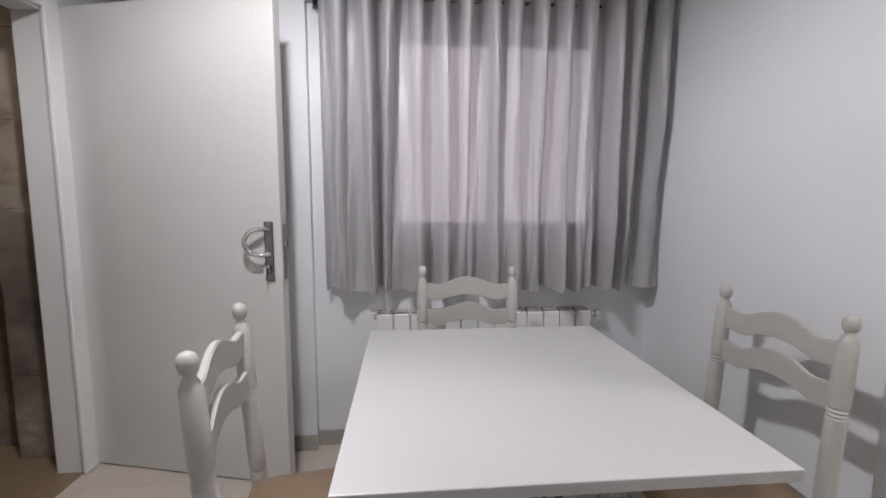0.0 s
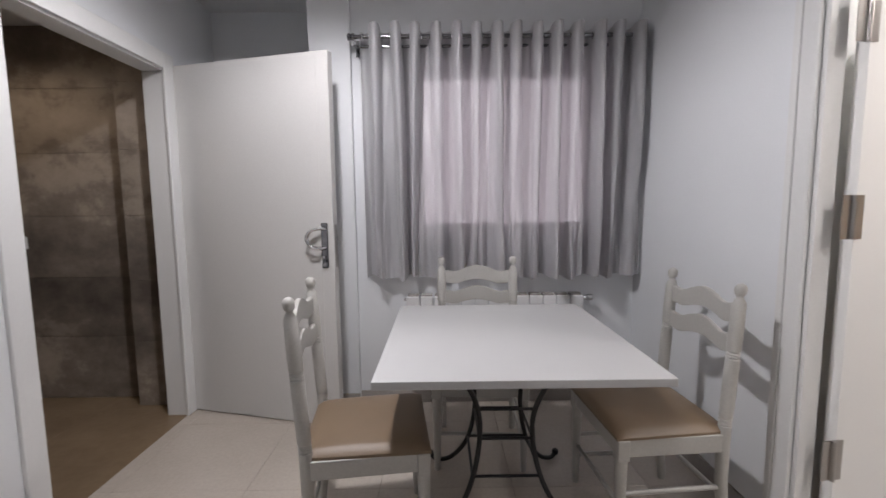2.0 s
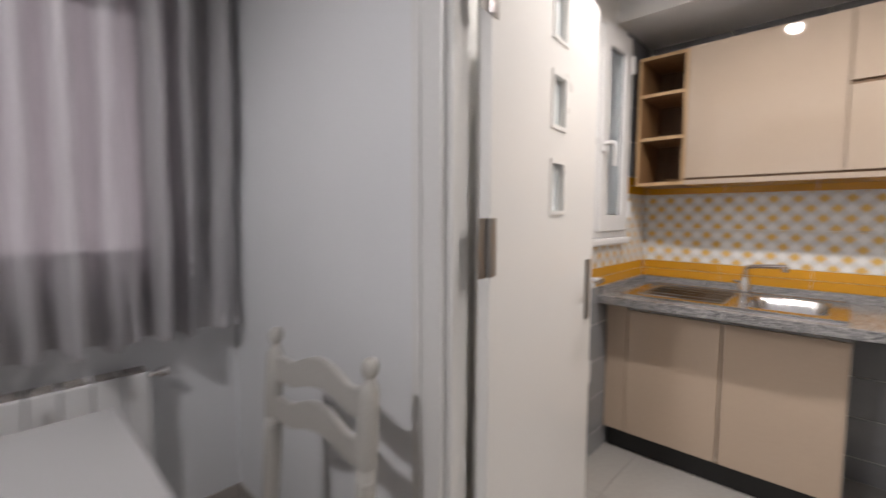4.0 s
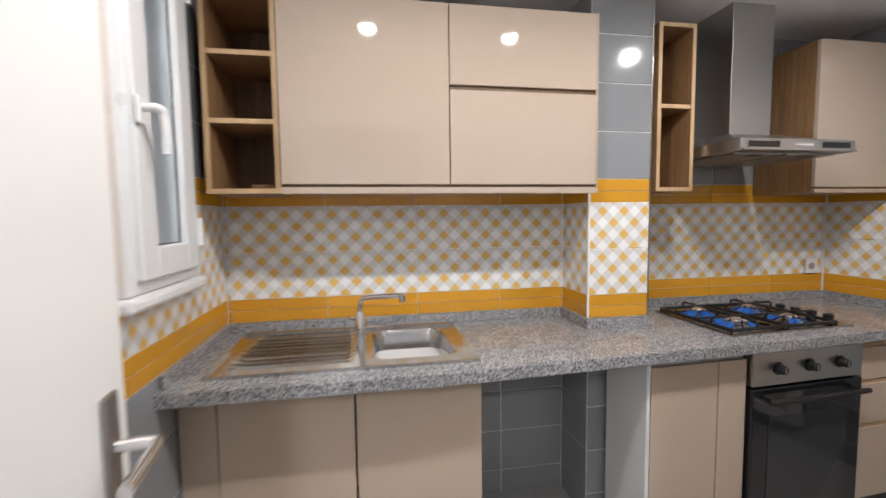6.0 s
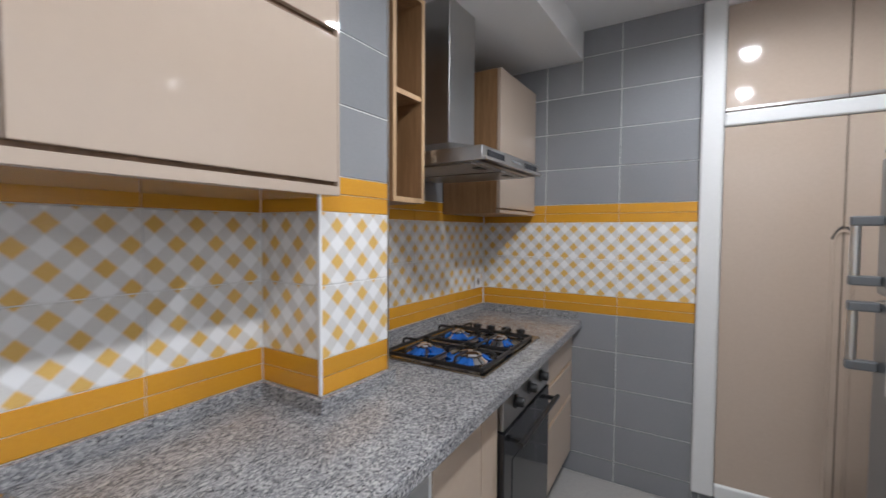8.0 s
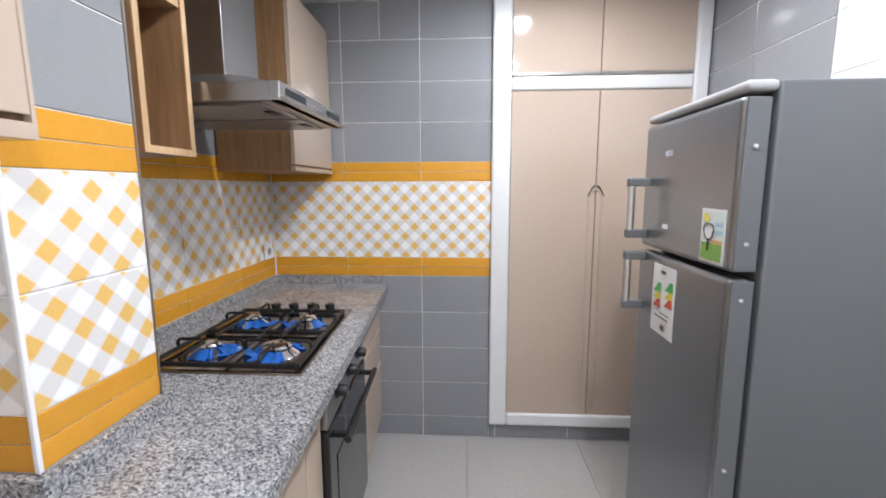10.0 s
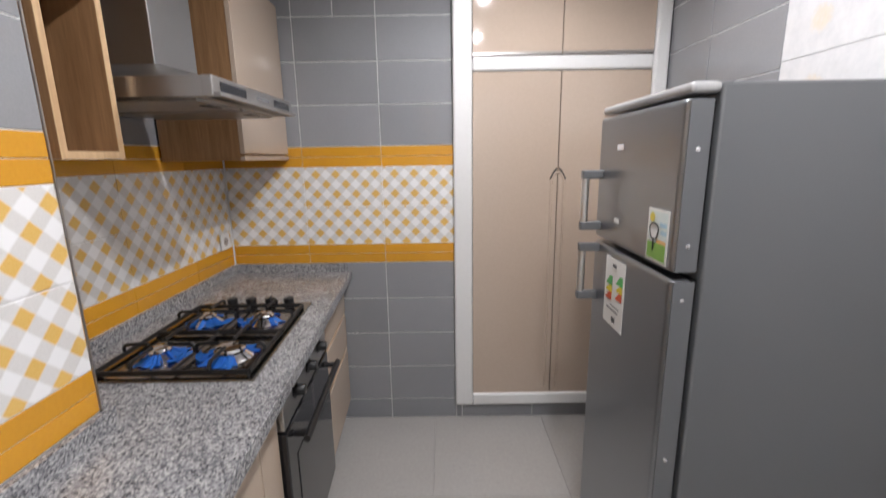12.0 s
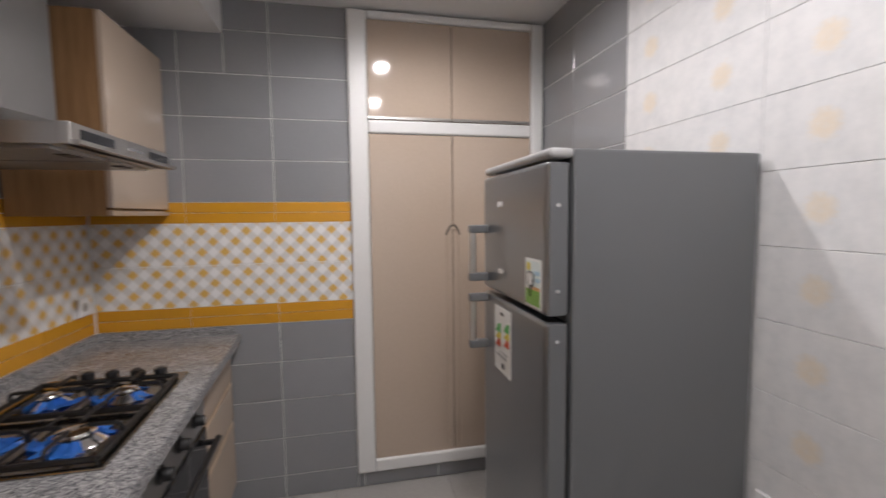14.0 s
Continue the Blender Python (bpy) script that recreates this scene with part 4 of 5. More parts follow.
# ---------------------------------------------------------------- recessed lamps
for sx, sy in KITCHEN_SPOTS:
    s = thing("downlight", (sx, sy, KITCHEN_CEILING - 0.01), "round white recessed ceiling downlight, switched on", "downlight", "kitchen downlights")
    bm = bmesh.new()
    n = 28
    rings = [[bm.verts.new((sx + r * math.cos(2 * math.pi * i / n), sy + r * math.sin(2 * math.pi * i / n), z)) for i in range(n)] for r, z in ((0.062, KITCHEN_CEILING), (0.058, KITCHEN_CEILING - 0.007), (0.040, KITCHEN_CEILING - 0.007), (0.036, KITCHEN_CEILING - 0.002))]
    for a, b in zip(rings, rings[1:]):
        for i in range(n):
            bm.faces.new((a[i], a[(i + 1) % n], b[(i + 1) % n], b[i]))
    part("rim", bm, WHITE_WOOD, s, smooth=True)
    part("diffuser", lathe(bmesh.new(), [(0.036, 0.0), (0.036, 0.002)], (sx, sy, KITCHEN_CEILING - 0.003), 24), LAMP_GLOW, s, "glowing diffuser")

# ---------------------------------------------------------------- kitchen window
def pvc_frame(bm, x0, x1, z0, z1, y0, y1, w, bev=0.006):
    box(bm, x0, x0 + w, y0, y1, z0, z1, bevel=bev)
    box(bm, x1 - w, x1, y0, y1, z0, z1, bevel=bev)
    box(bm, x0 + w - 0.004, x1 - w + 0.004, y0, y1, z0, z0 + w, bevel=bev)
    box(bm, x0 + w - 0.004, x1 - w + 0.004, y0, y1, z1 - w, z1, bevel=bev)
    return bm


kw = thing("window_kitchen", (-0.58, 3.18, 1.17), "white plastic casement window with a lever handle", "window", kind="structure")
part("window_frame", pvc_frame(bmesh.new(), KWIN[0] - 0.01, KWIN[1] + 0.01, KWIN[2] - 0.005, KWIN[3], 3.145, 3.220, 0.055), PVC, kw)
sash = part("sash", pvc_frame(bmesh.new(), KWIN[0] + 0.035, KWIN[1] - 0.035, KWIN[2] + 0.03, KWIN[3] - 0.04, 3.125, 3.180, 0.085), PVC, kw)
pane = part("pane", nb(KWIN[0] + 0.115, KWIN[1] - 0.115, 3.150, 3.156, KWIN[2] + 0.095, KWIN[3] - 0.10), FROST, sash, "frosted pane")
pane.visible_shadow = False
part("gasket", pvc_frame(bmesh.new(), KWIN[0] + 0.116, KWIN[1] - 0.116, KWIN[2] + 0.112, KWIN[3] - 0.122, 3.144, 3.150, 0.006, 0.0), BLACK, sash)
part("window_sill", nb(KWIN[0] - 0.03, KWIN[1] + 0.03, 3.125, 3.177, KWIN[2] - 0.045, KWIN[2] - 0.006, bevel=0.012), PVC, kw)
wh = part("handle", nb(KWIN[0] + 0.03, KWIN[0] + 0.06, 3.112, 3.125, 1.60, 1.67, bevel=0.006), PVC, kw)
part("lever", tube(bmesh.new(), smooth_line([(KWIN[0] + 0.045, 3.112, 1.64), (KWIN[0] + 0.047, 3.078, 1.64), (KWIN[0] + 0.06, 3.070, 1.62), (KWIN[0] + 0.065, 3.070, 1.53)], 5), 0.011, 10), PVC, wh, smooth=True)
for z in (1.28, 2.05):
    part("hinge", lathe(bmesh.new(), [(0.009, 0), (0.009, 0.09)], (KWIN[1] - 0.028, 3.122, z), 12), PVC, kw, smooth=True)
# added backdrop with a weak emission, so the frosted pane looks grey-lavender
single("backdrop_kitchen", nb(-1.7, 0.6, 4.6, 4.65, -0.5, 3.5), glow("lavender_backdrop_glow", (0.33, 0.32, 0.37), 0.75), "plain glowing lavender backdrop added outside the kitchen window", "backdrop", "structure")
# added emissive sheet; its own pink glow lights the curtain from behind
single("backdrop_dining", nb(-4.4, -1.75, 5.2, 5.25, 0.0, 3.5), glow("pink_backdrop_glow", (0.54, 0.48, 0.51), 2.3), "plain glowing pale pink backdrop added outside the dining window", "backdrop", "structure")

# ---------------------------------------------------------------- kitchen door
trim = single("trim_kitchen_doorway", nb(DX1 + 0.001, KX0 - 0.001, DOOR_Y1, DOOR_Y1 + 0.028, 0, DOOR_H + 0.028), WHITE_WOOD, "white lacquered kitchen door frame", "door frame", "structure")
part("jamb", nb(DX1 + 0.001, KX0 - 0.001, DOOR_Y0 - 0.028, DOOR_Y0, 0, DOOR_H + 0.028), WHITE_WOOD, trim)
part("head", nb(DX1 + 0.001, KX0 - 0.001, DOOR_Y0, DOOR_Y1, DOOR_H, DOOR_H + 0.028), WHITE_WOOD, trim)
part("stop", nb(DX1 + 0.002, DX1 + 0.03, DOOR_Y1 - 0.012, DOOR_Y1, 0, DOOR_H - 0.012), WHITE_WOOD, trim)


def architrave(parent, x0, x1, a0, a1, z1, w):
    part("architrave", nb(x0, x1, a1, a1 + w, 0, z1 + w, bevel=0.005), WHITE_WOOD, parent)
    part("architrave", nb(x0, x1, a0 - w, a0, 0, z1 + w, bevel=0.005), WHITE_WOOD, parent)
    part("architrave", nb(x0, x1, a0, a1, z1, z1 + w, bevel=0.005), WHITE_WOOD, parent)


architrave(trim, DX1 - 0.016, DX1 - 0.0005, DOOR_Y0 - 0.005, DOOR_Y1 + 0.005, DOOR_H + 0.005, 0.10)
part("moulding", nb(DX1 - 0.023, DX1 - 0.0155, DOOR_Y1 + 0.07, DOOR_Y1 + 0.10, 0, DOOR_H + 0.10, bevel=0.003), WHITE_WOOD, trim)
LX0, LX1, LY = KX0 + 0.026, -1.354, DOOR_Y1 - 0.006
kd = thing("door_kitchen", (KX0, LY, 0), "open white kitchen door with three small square panes", "door")
holes = [(-1.768, -1.666, z, z + 0.155) for z in (1.300, 1.560, 1.820)]
bm = frame_boxes(bmesh.new(), "y", LY - 0.04, LY, LX0, LX1, 0.008, DOOR_H - 0.01, holes)
part("leaf", bm, DOOR_BRIGHT, kd, "white lacquered leaf")
for h in holes:
    p = part("pane", nb(h[0], h[1], LY - 0.023, LY - 0.017, h[2], h[3]), MILK, kd, "small frosted glass pane")
    bm = frame_boxes(bmesh.new(), "y", LY - 0.044, LY - 0.024, h[0] - 0.008, h[1] + 0.008, h[2] - 0.008, h[3] + 0.008, [(h[0] + 0.005, h[1] - 0.005, h[2] + 0.005, h[3] - 0.005)])
    part("glazing_bead", bm, DOOR_BRIGHT, p)
for z in (0.33, 1.143, 1.745):
    hg = part("hinge", lathe(bmesh.new(), [(0.008, 0), (0.008, 0.14)], (KX0 + 0.014, LY - 0.046, z), 12), NICKEL, kd, "satin metal hinge", smooth=True)
    part("hinge_plate", nb(KX0 + 0.02, KX0 + 0.052, LY - 0.0425, LY - 0.0402, z, z + 0.14), NICKEL, hg)
    part("hinge_plate", nb(KX0 - 0.026, KX0 + 0.008, LY - 0.0425 , LY - 0.0402, z, z + 0.14), NICKEL, hg)
lk = part("lock_plate", nb(-1.434, -1.394, LY - 0.049, LY - 0.0402, 0.905, 1.13, bevel=0.004), NICKEL, kd, "satin lock plate")
part("lever", tube(bmesh.new(), smooth_line([(-1.414, LY - 0.049, 1.055), (-1.414, LY - 0.09, 1.055), (-1.429, LY - 0.1, 1.055), (-1.529, LY - 0.1, 1.052)], 5), 0.009, 10), CHROME, lk, "chrome lever handle", smooth=True)

kd.rotation_euler.z = radians(7)

# ---------------------------------------------------------------- dining window, rod and curtains
dw = thing("window_dining", (-2.97, 4.3, 1.1), "white plastic two-leaf window behind the curtain", "window", kind="structure")
part("window_frame", pvc_frame(bmesh.new(), *WIN, 4.27, 4.34, 0.03), PVC, dw)
for x0, x1 in ((WIN[0] + 0.02, -3.04), (-3.01, WIN[1] - 0.02)):
    s = part("sash", pvc_frame(bmesh.new(), x0, x1, WIN[2] + 0.02, WIN[3] - 0.02, 4.25, 4.31, 0.03), PVC, dw)
    p = part("pane", nb(x0 + 0.025, x1 - 0.025, 4.28, 4.286, WIN[2] + 0.045, WIN[3] - 0.045), CLEAR, s)
    p.visible_shadow = False

DARK_CHROME = material("dark_chrome", (0.22, 0.22, 0.23), 0.16, 1.0)[0]
RODZ, RODY = 2.225, 4.05
rod = thing("curtain_rod", (-3.06, DY1, RODZ), "double dark metal curtain rod on brackets", "curtain rod")
part("rod", tube(bmesh.new(), [(-3.93, RODY, RODZ), (-2.265, RODY, RODZ)], 0.0125, 12), DARK_CHROME, rod, "dark chrome rod", smooth=True)
part("rear_rod", tube(bmesh.new(), [(-3.92, RODY + 0.055, RODZ - 0.035), (-2.27, RODY + 0.055, RODZ - 0.035)], 0.009, 10), DARK_CHROME, rod, smooth=True)
for x in (-3.935, -2.262):
    part("finial", lathe(bmesh.new(), [(0.012, -0.02), (0.02, -0.016), (0.02, -0.002), (0.014, 0.002), (0.02, 0.007), (0.02, 0.02)], (x, RODY, RODZ), 16, "x"), DARK_CHROME, rod, smooth=True)
for x in (-3.91, -2.285):
    part("bracket", nb(x - 0.008, x + 0.008, RODY - 0.015, DY1, RODZ - 0.05, RODZ - 0.02, bevel=0.003), DARK_CHROME, rod)
    part("bracket_plate", nb(x - 0.018, x + 0.018, DY1 - 0.008, DY1, RODZ - 0.075, RODZ + 0.02, bevel=0.003), DARK_CHROME, rod)


def curtain_material():
    m, n, l, b = material("grey_satin", (0.42, 0.40, 0.41), 0.30)
    pos = obj_pos(n)
    w = noise_tex(n, l, pos, 700, 2, 0.5, (1, 1, 0.15))
    g = noise_tex(n, l, pos, 3, 4)
    col = mixed(n, l, "MIX", g.outputs["Fac"], (0.54, 0.54, 0.555), (0.46, 0.46, 0.475))
    col = mixed(n, l, "OVERLAY", 0.2, col, w.outputs["Fac"])
    l.new(col, b.inputs["Base Color"])
    b.inputs["Sheen Weight"].default_value = 0.25
    cr = noise_tex(n, l, pos, 38, 4, 0.6, (1, 1, 0.25))
    bump(n, l, b, cr.outputs["Fac"], 0.6, 0.008)
    t = n.new("ShaderNodeBsdfTranslucent")
    t.inputs["Color"].default_value = (0.73, 0.675, 0.70, 1)
    mx = n.new("ShaderNodeMixShader")
    mx.inputs[0].default_value = 0.24
    l.new(b.outputs[0], mx.inputs[1])
    l.new(t.outputs[0], mx.inputs[2])
    thin = n.new("ShaderNodeBsdfTransparent")
    mt = n.new("ShaderNodeMixShader")
    mt.inputs[0].default_value = 0.11
    l.new(mx.outputs[0], mt.inputs[1])
    l.new(thin.outputs[0], mt.inputs[2])
    l.new(mt.outputs[0], n["Material Output"].inputs[0])
    return m


SATIN = curtain_material()


def curtain(x0, x1, waves, seed, label):
    rnd = random.Random(seed)
    ph = [rnd.uniform(0, 6.28) for _ in range(8)]
    bm = bmesh.new()
    nx, nz = waves * 28, 48
    top, bot = RODZ + 0.055, 0.832
    grid = []
    for i in range(nx + 1):
        u = i / nx
        colv = []
        for j in range(nz + 1):
            v = j / nz
            z = top + (bot - top) * v
            a = 2 * math.pi * waves * u
            warp = (0.2 + 1.0 * v) * math.sin(2.3 * u * 6.28 + ph[0] + 0.5 * v) + 0.9 * v * math.sin(4.3 * u * 6.28 + ph[1] + v * 1.2)
            amp = 0.070 * (1 - 0.30 * v) * (1 + (0.08 + 0.55 * v) * math.sin(2.9 * u * 6.28 + ph[2]))
            s = math.sin(a + warp)
            wave = s if s > 0 else -abs(s) ** 0.85
            pinch = math.exp(-((v - 0.06) / 0.10) ** 2)
            y = RODY + amp * (wave + 0.25 * v * math.sin(0.5 * a + ph[5]) + 0.18 * math.sin(2 * a + 2 * warp + 0.8)) + 0.011 * v * math.sin(1.63 * a + ph[3] + 2.2 * v) + 0.016 * v * math.sin(1.4 * u * 6.28 + ph[4])
            y += 0.036 * noise.noise(Vector((u * 17, v * 2.6, seed))) * (0.25 + v) + 0.014 * noise.noise(Vector((u * 46, v * 8, seed + 5))) * (0.2 + v) + 0.010 * v * v
            y = min(y, DY1 - 0.012)
            x = x0 + (x1 - x0) * u + 0.012 * v * math.sin(4 * u * 6.28 + ph[5]) - (0.009 + 0.004 * pinch - 0.003 * v) * math.sin(2 * (a + warp))
            if v < 0.03:
                z -= 0.012 * (0.5 + 0.5 * s)
            if v > 0.98:
                z += 0.010 * math.sin(a * 0.5 + ph[6]) + 0.006 * math.sin(a + ph[7])
            colv.append(bm.verts.new((x, y, z)))
        grid.append(colv)
    for i in range(nx):
        for j in range(nz):
            bm.faces.new((grid[i][j], grid[i + 1][j], grid[i + 1][j + 1], grid[i][j + 1]))
    bmesh.ops.recalc_face_normals(bm, faces=bm.faces)
    c = thing("curtain", ((x0 + x1) / 2, RODY, bot), label, "curtain", "pair of window curtains")
    part("cloth", bm, SATIN, c, "grey satin cloth", smooth=True)
    for k in range(waves * 2):
        u = (k + 0.5) / (waves * 2)
        gx = x0 + (x1 - x0) * (k + 0.0) / (waves * 2) + 0.004
        if k == 0:
            gx += 0.012
        bmr = bmesh.new()
        n = 16
        pts = [(gx, RODY + 0.021 * math.cos(2 * math.pi * q / n), RODZ + 0.021 * math.sin(2 * math.pi * q / n)) for q in range(n + 1)]
        part("eyelet", tube(bmr, pts, 0.0045, 6, caps=False), CHROME, c, "chrome eyelet", smooth=True)
    return c


curtain(-3.885, -3.07, 7, 3, "grey satin eyelet curtain drawn over the window")
curtain(-3.08, -2.262, 7, 8, "grey satin eyelet curtain drawn over the window")

# ---------------------------------------------------------------- radiator
rad = thing("radiator", (-3.12, 4.09, 0.13), "white sectional aluminium radiator under the window", "radiator")
for k in range(13):
    x0 = -3.648 + k * 0.0833
    s = part("section", nb(x0 + 0.002, x0 + 0.0815, 4.055, 4.075, 0.15, 0.712, bevel=0.006), PVC, rad)
    part("fin", nb(x0 + 0.025, x0 + 0.058, 4.075, 4.14, 0.15, 0.705, bevel=0.004), PVC, s)
    part("top_vent", nb(x0 + 0.008, x0 + 0.075, 4.078, 4.135, 0.7055, 0.7185), SKIRT, s)
part("valve", lathe(bmesh.new(), [(0.012, 0), (0.012, 0.03), (0.02, 0.034), (0.02, 0.06), (0.014, 0.064)], (-2.564, 4.10, 0.69), 14, "x"), CHROME, rad, smooth=True)
part("plug", lathe(bmesh.new(), [(0.012, -0.015), (0.014, 0.0)], (-3.648, 4.10, 0.69), 12, "x"), CHROME, rad)
for x in (-3.5, -2.75):
    part("bracket", nb(x - 0.01, x + 0.01, 4.141, DY1, 0.6, 0.66), PVC, rad)

# ---------------------------------------------------------------- entrance door
ex0, ey0, ex1, ey1 = -4.985, 4.085, -4.02, 3.838
ang = math.atan2(ey1 - ey0, ex1 - ex0)
elen = math.hypot(ex1 - ex0, ey1 - ey0)
ed = thing("door_entrance", (0, 0, 0), "heavy white entrance door standing open with chrome pull", "door")
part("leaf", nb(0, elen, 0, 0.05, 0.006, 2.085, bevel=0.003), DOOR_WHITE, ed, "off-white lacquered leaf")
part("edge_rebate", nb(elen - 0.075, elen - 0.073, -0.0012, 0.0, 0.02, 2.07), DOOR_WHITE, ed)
pl = part("lock_plate", nb(elen - 0.072, elen - 0.032, -0.009, -0.0005, 0.925, 1.175, bevel=0.006, seg=3), DARK_CHROME, ed, "satin lock plate")
arc = smooth_line([(elen - 0.052, -0.006, 1.142), (elen - 0.068, -0.034, 1.145), (elen - 0.115, -0.042, 1.132), (elen - 0.140, -0.044, 1.09), (elen - 0.115, -0.042, 1.048), (elen - 0.068, -0.034, 1.035), (elen - 0.052, -0.006, 1.038)], 6)
part("pull", tube(bmesh.new(), arc, 0.0105, 12), CHROME, pl, "curved chrome pull", smooth=True)
part("cylinder", lathe(bmesh.new(), [(0.0085, 0), (0.0085, -0.012)], (elen - 0.052, -0.0085, 0.985), 14, "y"), CHROME, pl)
key = part("key", nb(elen - 0.054, elen - 0.050, -0.045, -0.02, 0.955, 0.99, bevel=0.001), CHROME, pl)
part("strike_plate", nb(elen - 0.0005, elen + 0.0015, 0.012, 0.04, 0.93, 1.165), NICKEL, ed)
part("latch", nb(elen + 0.0015, elen + 0.011, 0.018, 0.034, 1.07, 1.10, bevel=0.002), CHROME, ed)
ed.matrix_basis = pose(ex0, ey0, 0, 0, 0, math.degrees(ang))

et = single("trim_entrance_doorway", nb(DX0 - 0.119, DX0 - 0.001, ENT_Y1 - 0.03, ENT_Y1, 0, ENT_H), WHITE_WOOD, "white lacquered entrance door frame", "door frame", "structure")
part("jamb", nb(DX0 - 0.119, DX0 - 0.001, ENT_Y0, ENT_Y0 + 0.03, 0, ENT_H), WHITE_WOOD, et)
part("head", nb(DX0 - 0.119, DX0 - 0.001, ENT_Y0 + 0.03, ENT_Y1 - 0.03, ENT_H - 0.03, ENT_H), WHITE_WOOD, et)
architrave(et, DX0 + 0.0005, DX0 + 0.02, ENT_Y0 + 0.02, ENT_Y1 - 0.045, ENT_H - 0.02, 0.09)

# ---------------------------------------------------------------- table
TX, TY = -3.183, 3.23
table = thing("dining_table", (TX, TY, 0), "white laminate square dining table on black iron base", "table")
part("tabletop", nb(-3.648, -2.718, 2.732, 3.725, 0.709, 0.736, bevel=0.0025), TABLE_WHITE, table, "white laminate top")
for sx in (-1, 1):
    for sy in (-1, 1):
        pts = smooth_line([(TX + sx * 0.36, TY + sy * 0.33, 0.706), (TX + sx * 0.28, TY + sy * 0.27, 0.695), (TX + sx * 0.18, TY + sy * 0.19, 0.62), (TX + sx * 0.115, TY + sy * 0.14, 0.48), (TX + sx * 0.105, TY + sy * 0.13, 0.34),
                           (TX + sx * 0.14, TY + sy * 0.155, 0.18), (TX + sx * 0.21, TY + sy * 0.21, 0.065), (TX + sx * 0.275, TY + sy * 0.265, 0.018), (TX + sx * 0.305, TY + sy * 0.29, 0.022), (TX + sx * 0.312, TY + sy * 0.296, 0.042)], 6)
        lg = part("leg", tube(bmesh.new(), pts, 0.0105, 10), IRON, table, "curved black iron leg", smooth=True)
        part("foot", lathe(bmesh.new(), [(0.004, -0.017), (0.014, -0.010), (0.016, 0), (0.014, 0.010), (0.004, 0.017)], (TX + sx * 0.312, TY + sy * 0.296, 0.030), 12), IRON, lg, smooth=True)
for z, w, d in ((0.47, 0.115, 0.14), (0.345, 0.105, 0.13), (0.20, 0.135, 0.15)):
    for sy in (-1, 1):
        part("crossbar", tube(bmesh.new(), [(TX - w, TY + sy * d, z), (TX + w, TY + sy * d, z)], 0.006, 8), IRON, table, smooth=True)
    if z < 0.4:
        for sx in (-1, 1):
            part("crossbar", tube(bmesh.new(), [(TX + sx * w, TY - d, z), (TX + sx * w, TY + d, z)], 0.006, 8), IRON, table, smooth=True)
for sy in (-1, 1):
    part("top_bar", nb(TX - 0.37, TX + 0.37, TY + sy * 0.33 - 0.012, TY + sy * 0.33 + 0.012, 0.700, 0.709), IRON, table)

